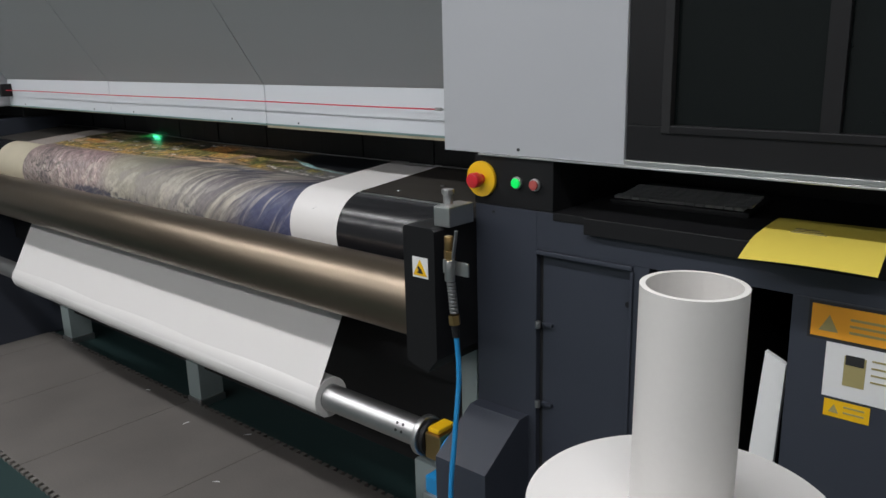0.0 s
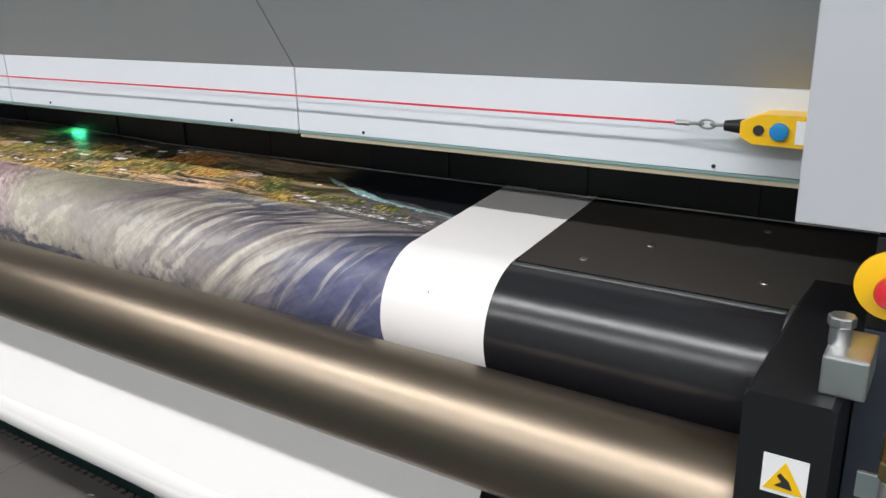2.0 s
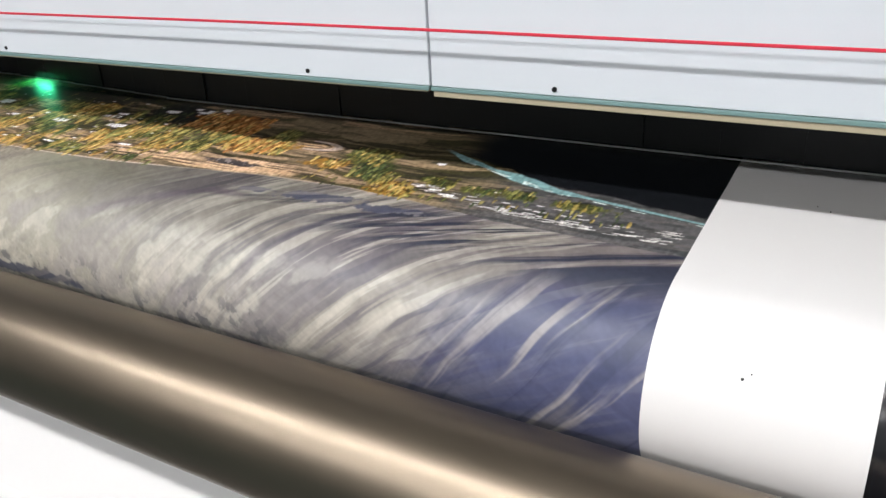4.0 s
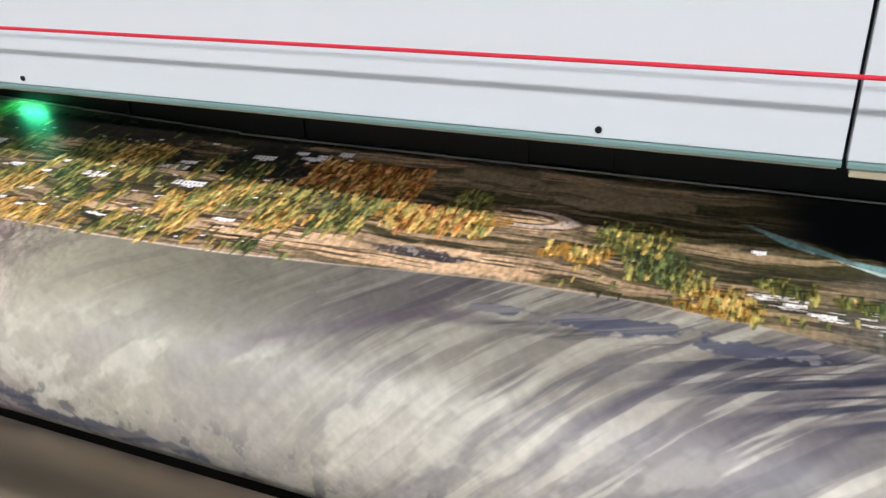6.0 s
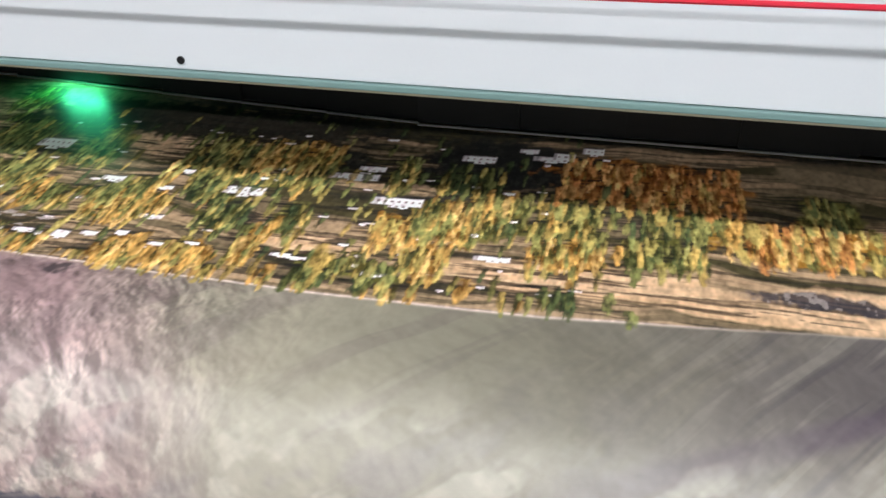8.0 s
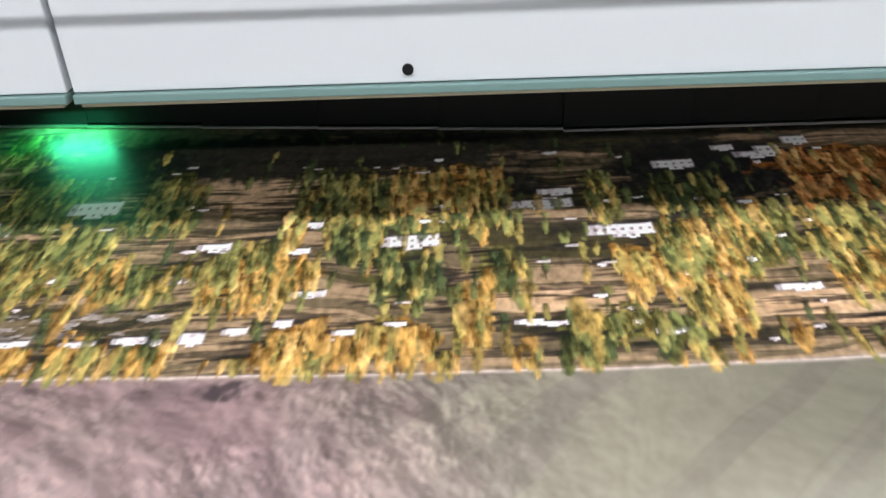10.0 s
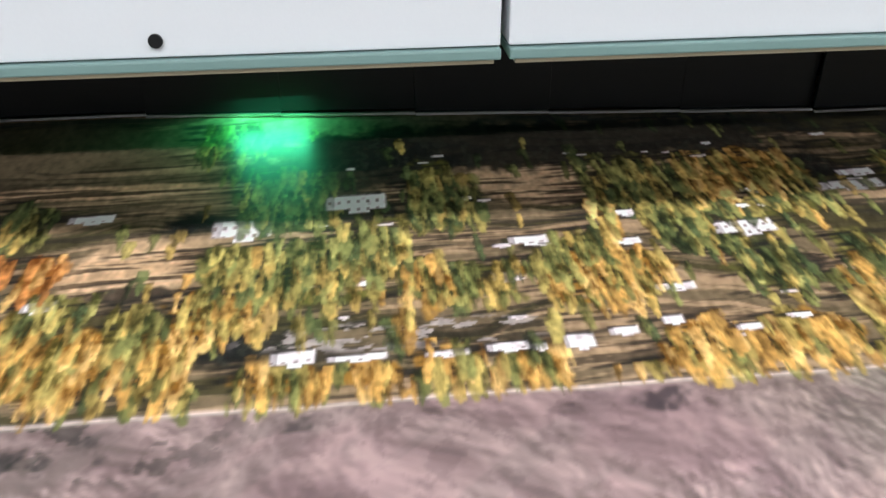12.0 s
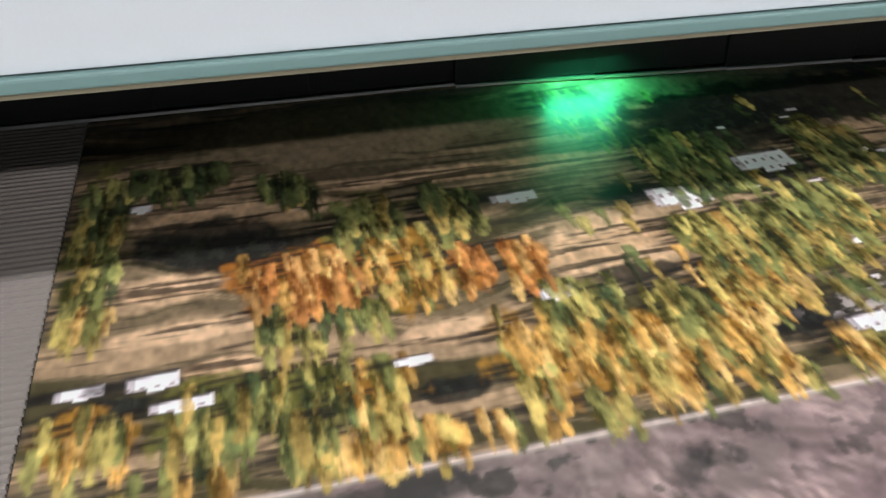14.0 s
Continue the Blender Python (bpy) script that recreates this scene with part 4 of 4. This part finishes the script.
def shadow(x, v, length, thick):
    """Long streak of shade to the left of a tree's or house's foot."""
    s = window(x - length, x + 0.004, v - thick * 3, v + thick * 3)
    px, pv = XX[s], VV[s]
    if px.size:
        m = np.exp(-((pv - v - 0.1 * (px - x)) / thick) ** 2) * step(-length, -length * 0.6, px - x) * (px < x + 0.002)
        sub = img[s]
        sub += (0.8 * m)[..., None] * (srgb(32, 32, 30) - sub)


def house(x, v, w, h, tone):
    """A white flat-roofed house, upside down, in two or three wings with rows of windows."""
    s = window(x - w * 1.3, x + w * 1.3, v - h * 2.2, v + h * 2.2)
    px, pv = XX[s], VV[s]
    if px.size == 0:
        return
    g = grain[s]
    sub = img[s]
    u, q = (px - x) / w, (pv - v - 0.05 * (px - x)) / h
    low = np.where(u < -0.25, -0.55, np.where(u < 0.45, -1.0, -0.7)) * tone
    body = step(1.06, 0.92, np.abs(u) + 0.1 * (g - 0.5)) * step(low - 0.14, low + 0.04, q) * step(0.95, 0.7, q)
    wall = srgb(240, 236, 230) * (0.80 + 0.4 * g[..., None]) * np.where(u < -0.7, 0.55, 1.0)[..., None]
    sub += ((0.55 if h < 0.0023 else 0.97) * body)[..., None] * (wall - sub)
    if w > 0.009:
        cols = step(0.1, 0.6, np.sin((px - x) * 2 * np.pi / 0.0062))
        rows = step(0.18, 0.06, np.abs(q + 0.45)) if h < 0.008 else step(0.2, 0.5, np.sin(q * 8.0 + 0.8))
        sub += (0.7 * body * cols * rows)[..., None] * (srgb(92, 60, 54) - sub)
    roof = step(1.0, 0.9, np.abs(u + 0.06)) * step(0.62, 0.72, q) * step(1.15, 1.0, q)
    sub += (0.8 * roof)[..., None] * (srgb(52, 46, 44) - sub)


GOLD = [(srgb(232, 182, 74), srgb(124, 86, 30)), (srgb(222, 170, 66), srgb(96, 72, 28)), (srgb(206, 184, 84), srgb(92, 86, 36)), (srgb(240, 200, 104), srgb(140, 98, 36))]
AMBER = [(srgb(232, 160, 66), srgb(132, 76, 26)), (srgb(214, 140, 54), srgb(104, 62, 24)), (srgb(238, 184, 92), srgb(140, 92, 40))]
OLIVE = [(srgb(168, 166, 80), srgb(62, 66, 30)), (srgb(190, 176, 80), srgb(74, 70, 32)), (srgb(138, 146, 70), srgb(46, 54, 28)), (srgb(208, 176, 76), srgb(86, 76, 32))]
DARK = [(srgb(104, 120, 62), srgb(32, 42, 26)), (srgb(84, 104, 58), srgb(26, 36, 24)), (srgb(134, 142, 68), srgb(42, 50, 28))]
TONES = {"g": GOLD, "r": AMBER, "o": OLIVE, "d": DARK}
# groves: middle, half length, half depth, main tone
GROVES_A = [(-2.55, 0.28, 0.01, 0.012, "g"), (-2.549, 0.352, 0.013, 0.0591, "o"), (-2.543, 0.208, 0.019, 0.0146, "g"), (-2.506, 0.4, 0.029, 0.016, "d"), (-2.491, 0.207, 0.022, 0.021, "o"),
            (-2.457, 0.254, 0.013, 0.0159, "o"), (-2.451, 0.204, 0.018, 0.0258, "o"), (-2.446, 0.376, 0.016, 0.0182, "d"), (-2.44, 0.292, 0.036, 0.0224, "r"), (-2.423, 0.26, 0.016, 0.0099, "o"),
            (-2.422, 0.207, 0.013, 0.0187, "g"), (-2.418, 0.181, 0.024, 0.0077, "g"), (-2.407, 0.335, 0.018, 0.0241, "o"), (-2.393, 0.295, 0.016, 0.0349, "g"), (-2.361, 0.283, 0.011, 0.017, "r"),
            (-2.358, 0.34, 0.014, 0.0223, "d"), (-2.337, 0.218, 0.025, 0.0312, "g"), (-2.334, 0.281, 0.01, 0.0158, "r")]
GROVES_B = [(-2.315, 0.245, 0.016, 0.0137, "o"), (-2.303, 0.202, 0.027, 0.023, "g"), (-2.273, 0.233, 0.011, 0.0133, "o"), (-2.257, 0.202, 0.018, 0.0202, "g"), (-2.244, 0.436, 0.021, 0.0303, "d"),
            (-2.236, 0.244, 0.019, 0.0143, "g"), (-2.233, 0.283, 0.013, 0.0167, "o"), (-2.224, 0.277, 0.011, 0.0169, "o"), (-2.223, 0.24, 0.024, 0.0172, "g"), (-2.21, 0.361, 0.019, 0.032, "d"),
            (-2.2, 0.351, 0.02, 0.0365, "d"), (-2.193, 0.184, 0.02, 0.0111, "g"), (-2.19, 0.267, 0.029, 0.022, "o"), (-2.184, 0.345, 0.015, 0.0367, "d"), (-2.176, 0.275, 0.033, 0.031, "o"),
            (-2.156, 0.185, 0.017, 0.0072, "g"), (-2.146, 0.289, 0.02, 0.0332, "o"), (-2.116, 0.256, 0.014, 0.0243, "g")]
GROVES_C = [(-2.111, 0.191, 0.013, 0.0105, "g"), (-2.104, 0.345, 0.017, 0.0403, "o"), (-2.096, 0.344, 0.023, 0.0282, "d"), (-2.091, 0.252, 0.027, 0.0203, "o"), (-2.068, 0.187, 0.017, 0.0075, "g"),
            (-2.024, 0.256, 0.029, 0.0241, "g"), (-2.023, 0.278, 0.02, 0.0179, "o"), (-2.012, 0.246, 0.019, 0.0203, "g"), (-1.998, 0.313, 0.007, 0.0291, "g"), (-1.99, 0.254, 0.014, 0.0187, "g"),
            (-1.984, 0.359, 0.018, 0.0298, "o"), (-1.977, 0.184, 0.029, 0.0119, "g"), (-1.977, 0.194, 0.018, 0.015, "g"), (-1.968, 0.338, 0.014, 0.0335, "o"), (-1.954, 0.291, 0.016, 0.0222, "d"),
            (-1.947, 0.188, 0.024, 0.0148, "g"), (-1.947, 0.345, 0.029, 0.0419, "o"), (-1.943, 0.301, 0.01, 0.0281, "d")]
GROVES_D = [(-1.92, 0.35, 0.015, 0.04, "g"), (-1.919, 0.251, 0.019, 0.0201, "o"), (-1.916, 0.195, 0.018, 0.0152, "g"), (-1.914, 0.262, 0.021, 0.0233, "d"), (-1.879, 0.361, 0.028, 0.0283, "g"),
            (-1.875, 0.334, 0.029, 0.0277, "o"), (-1.874, 0.219, 0.011, 0.0333, "g"), (-1.853, 0.259, 0.015, 0.0208, "o"), (-1.812, 0.202, 0.011, 0.0202, "o"), (-1.799, 0.196, 0.015, 0.0173, "o"),
            (-1.778, 0.344, 0.011, 0.0345, "o"), (-1.757, 0.197, 0.017, 0.0123, "o"), (-1.756, 0.252, 0.025, 0.0173, "g"), (-1.754, 0.26, 0.026, 0.021, "g"), (-1.731, 0.22, 0.012, 0.0183, "g"),
            (-1.72, 0.227, 0.012, 0.0204, "g"), (-1.72, 0.282, 0.032, 0.0297, "o"), (-1.716, 0.348, 0.026, 0.0255, "d")]
GROVES_E = [(-1.714, 0.277, 0.021, 0.0314, "g"), (-1.687, 0.299, 0.02, 0.0346, "g"), (-1.679, 0.293, 0.026, 0.0382, "o"), (-1.622, 0.295, 0.025, 0.0418, "o"), (-1.616, 0.252, 0.03, 0.021, "g"),
            (-1.615, 0.194, 0.013, 0.009, "d"), (-1.557, 0.367, 0.077, 0.0386, "r"), (-1.539, 0.264, 0.032, 0.018, "o"), (-1.527, 0.314, 0.033, 0.0237, "o"), (-1.437, 0.299, 0.04, 0.0253, "r"),
            (-1.432, 0.299, 0.064, 0.0272, "g"), (-1.412, 0.345, 0.02, 0.0244, "o"), (-1.277, 0.27, 0.035, 0.0152, "g"), (-1.223, 0.312, 0.038, 0.0253, "o"), (-1.197, 0.261, 0.027, 0.0223, "d"),
            (-1.193, 0.269, 0.026, 0.0243, "d"), (-1.162, 0.246, 0.021, 0.0189, "o"), (-1.129, 0.227, 0.022, 0.0198, "g")]
GROVES_F = [(-1.128, 0.212, 0.03, 0.0196, "g"), (-1.076, 0.258, 0.025, 0.0151, "o"), (-1.013, 0.251, 0.023, 0.0111, "o"), (-0.958, 0.255, 0.028, 0.0119, "o"), (-0.868, 0.246, 0.035, 0.0101, "o")]
# houses: middle, half length, half depth
HOUSES_A = [(-2.546, 0.24, 0.01, 0.0041), (-2.528, 0.379, 0.006, 0.0047), (-2.516, 0.24, 0.011, 0.0055), (-2.504, 0.224, 0.013, 0.0042), (-2.405, 0.227, 0.009, 0.0031),
            (-2.326, 0.257, 0.009, 0.0057), (-2.32, 0.344, 0.014, 0.0057), (-2.225, 0.325, 0.018, 0.0134), (-2.188, 0.203, 0.011, 0.0063), (-2.156, 0.2, 0.015, 0.003),
            (-2.155, 0.349, 0.019, 0.0125), (-2.111, 0.199, 0.011, 0.003), (-2.08, 0.201, 0.011, 0.004), (-2.071, 0.26, 0.008, 0.0055), (-2.064, 0.199, 0.004, 0.0044),
            (-2.052, 0.295, 0.012, 0.0058), (-2.043, 0.201, 0.008, 0.008), (-2.018, 0.207, 0.008, 0.0041), (-1.993, 0.288, 0.009, 0.0044), (-1.99, 0.213, 0.006, 0.0052)]
HOUSES_B = [(-1.986, 0.32, 0.007, 0.0042), (-1.979, 0.241, 0.012, 0.0048), (-1.952, 0.204, 0.007, 0.0031), (-1.916, 0.297, 0.02, 0.0092), (-1.841, 0.21, 0.009, 0.0032),
            (-1.828, 0.208, 0.01, 0.0029), (-1.823, 0.34, 0.023, 0.0071), (-1.811, 0.356, 0.013, 0.0061), (-1.771, 0.304, 0.023, 0.0102), (-1.759, 0.2, 0.009, 0.0036),
            (-1.716, 0.392, 0.016, 0.0082), (-1.672, 0.237, 0.015, 0.0051), (-1.672, 0.416, 0.009, 0.0053), (-1.65, 0.404, 0.016, 0.0068), (-1.638, 0.41, 0.01, 0.0096),
            (-1.612, 0.425, 0.01, 0.0089), (-1.105, 0.321, 0.007, 0.0053), (-1.07, 0.241, 0.01, 0.0034), (-1.048, 0.231, 0.012, 0.0043)]
marks = []
for x, v, a, b, tone in GROVES_A + GROVES_B + GROVES_C + GROVES_D + GROVES_E + GROVES_F:
    s = window(x - 2.2 * a, x + 2.2 * a, v - 2.2 * b, v + 2.2 * b)
    m = valley[s] * patch(x, v + 0.004, a * 1.05, b, 1.3, s)
    light, dark = TONES[tone][0]
    under = dark * 0.9 + (light - dark) * 0.5 * spray[s][..., None]
    sub = img[s]
    sub += (0.85 * m)[..., None] * (under - sub)
    for k in range(int(a * b * 62000) + 5):
        marks.append((v + b * rng.uniform(-0.75, 0.95) + 0.012, x + a * rng.uniform(-1, 1), "tree", tone))
for k in range(260):
    marks.append((rng.uniform(0.19, 0.36), rng.uniform(-2.3, -1.55), "tree", rng.choice(["g", "o", "o", "d"])))
for k in range(110):
    marks.append((0.178 + rng.uniform(0.004, 0.016), rng.uniform(-2.56, -1.72), "tree", rng.choice(["g", "g", "g", "o"])))
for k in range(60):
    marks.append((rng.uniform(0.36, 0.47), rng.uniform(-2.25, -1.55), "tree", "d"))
for x, v, a, b in HOUSES_A + HOUSES_B:
    marks.append((v, x, "house", (a, b)))
for k in range(70):
    marks.append((rng.choice([0.205, 0.225, 0.265, 0.29, 0.315, 0.34, 0.40]) + rng.normal(0, 0.006), rng.uniform(-2.18, -1.58), "house", (rng.uniform(0.002, 0.006), rng.uniform(0.0015, 0.003))))
for k in range(95):
    x = rng.uniform(-1.10, -0.74)
    marks.append((np.interp(x, (-1.1, -0.95, -0.74), (0.238, 0.205, 0.19)) + abs(rng.normal(0, 0.014)), x, "town", 0))
for k in range(70):
    marks.append((0.215 + abs(rng.normal(0, 0.03)), rng.uniform(-1.28, -0.80), "bush", "o"))
first_bound, first_river = bound[0], river[0]
for v, x, what, more in sorted(marks, key=lambda m: m[0] + (0.010 if m[2] == "house" else 0)):
    i = min(NX - 1, np.searchsorted(xs, x))
    if x > -1.12 and v > first_river[i] - 0.012:
        continue
    if what == "house":
        shadow(x - more[0] * 0.7, v + more[1] * 0.4, more[0] * 2.4, more[1] * 0.7)
        house(x, v, more[0], more[1], rng.uniform(0.75, 1.1))
    elif what == "town":
        house(x, v, rng.uniform(0.003, 0.014), rng.uniform(0.001, 0.0022), 1.0)
    else:
        if rng.random() < 0.26:
            more = {"g": "o", "r": "g", "o": "d", "d": "o"}[more]
        light, dark = TONES[more][rng.integers(len(TONES[more]))]
        light, dark = light * 0.88 + light.mean() * 0.14, dark * 0.95
        big = rng.uniform(0.7, 1.25) * (0.55 if what == "bush" else 0.7 if x > -1.35 else 1.0)
        tall = min(rng.uniform(0.019, 0.033) * big, v - first_bound[i] + rng.uniform(0.0, 0.008))
        if tall < 0.006:
            continue
        if rng.random() < 0.55:
            shadow(x, v - 0.001, rng.uniform(0.012, 0.035) * big, 0.0014)
        bright = rng.uniform(0.55, 1.22)
        tree(x, v, rng.uniform(0.0023, 0.0045) * big, tall, light * bright, dark * bright, rng.uniform(-0.10, 0.10))
img *= (0.90 + 0.20 * fbm(XX * 120, VV * 120, 113, 3) + 0.75 * valley * (fbm(XX * 260, VV * 170, 119, 2) - 0.5))[..., None]
img *= 1 + (valley * step(-1.0, -1.3, XX))[..., None] * np.array((0.36, 0.27, 0.42))
soft = sum(np.roll(img, k, axis=1) for k in (-1, 0, 1)) / 3
soft = sum(np.roll(soft, k, axis=0) for k in (-1, 0, 1)) / 3
img[1:-1, 1:-1] = 0.9 * img[1:-1, 1:-1] + 0.1 * soft[1:-1, 1:-1]
img = np.clip(img, 0.004, 0.95)

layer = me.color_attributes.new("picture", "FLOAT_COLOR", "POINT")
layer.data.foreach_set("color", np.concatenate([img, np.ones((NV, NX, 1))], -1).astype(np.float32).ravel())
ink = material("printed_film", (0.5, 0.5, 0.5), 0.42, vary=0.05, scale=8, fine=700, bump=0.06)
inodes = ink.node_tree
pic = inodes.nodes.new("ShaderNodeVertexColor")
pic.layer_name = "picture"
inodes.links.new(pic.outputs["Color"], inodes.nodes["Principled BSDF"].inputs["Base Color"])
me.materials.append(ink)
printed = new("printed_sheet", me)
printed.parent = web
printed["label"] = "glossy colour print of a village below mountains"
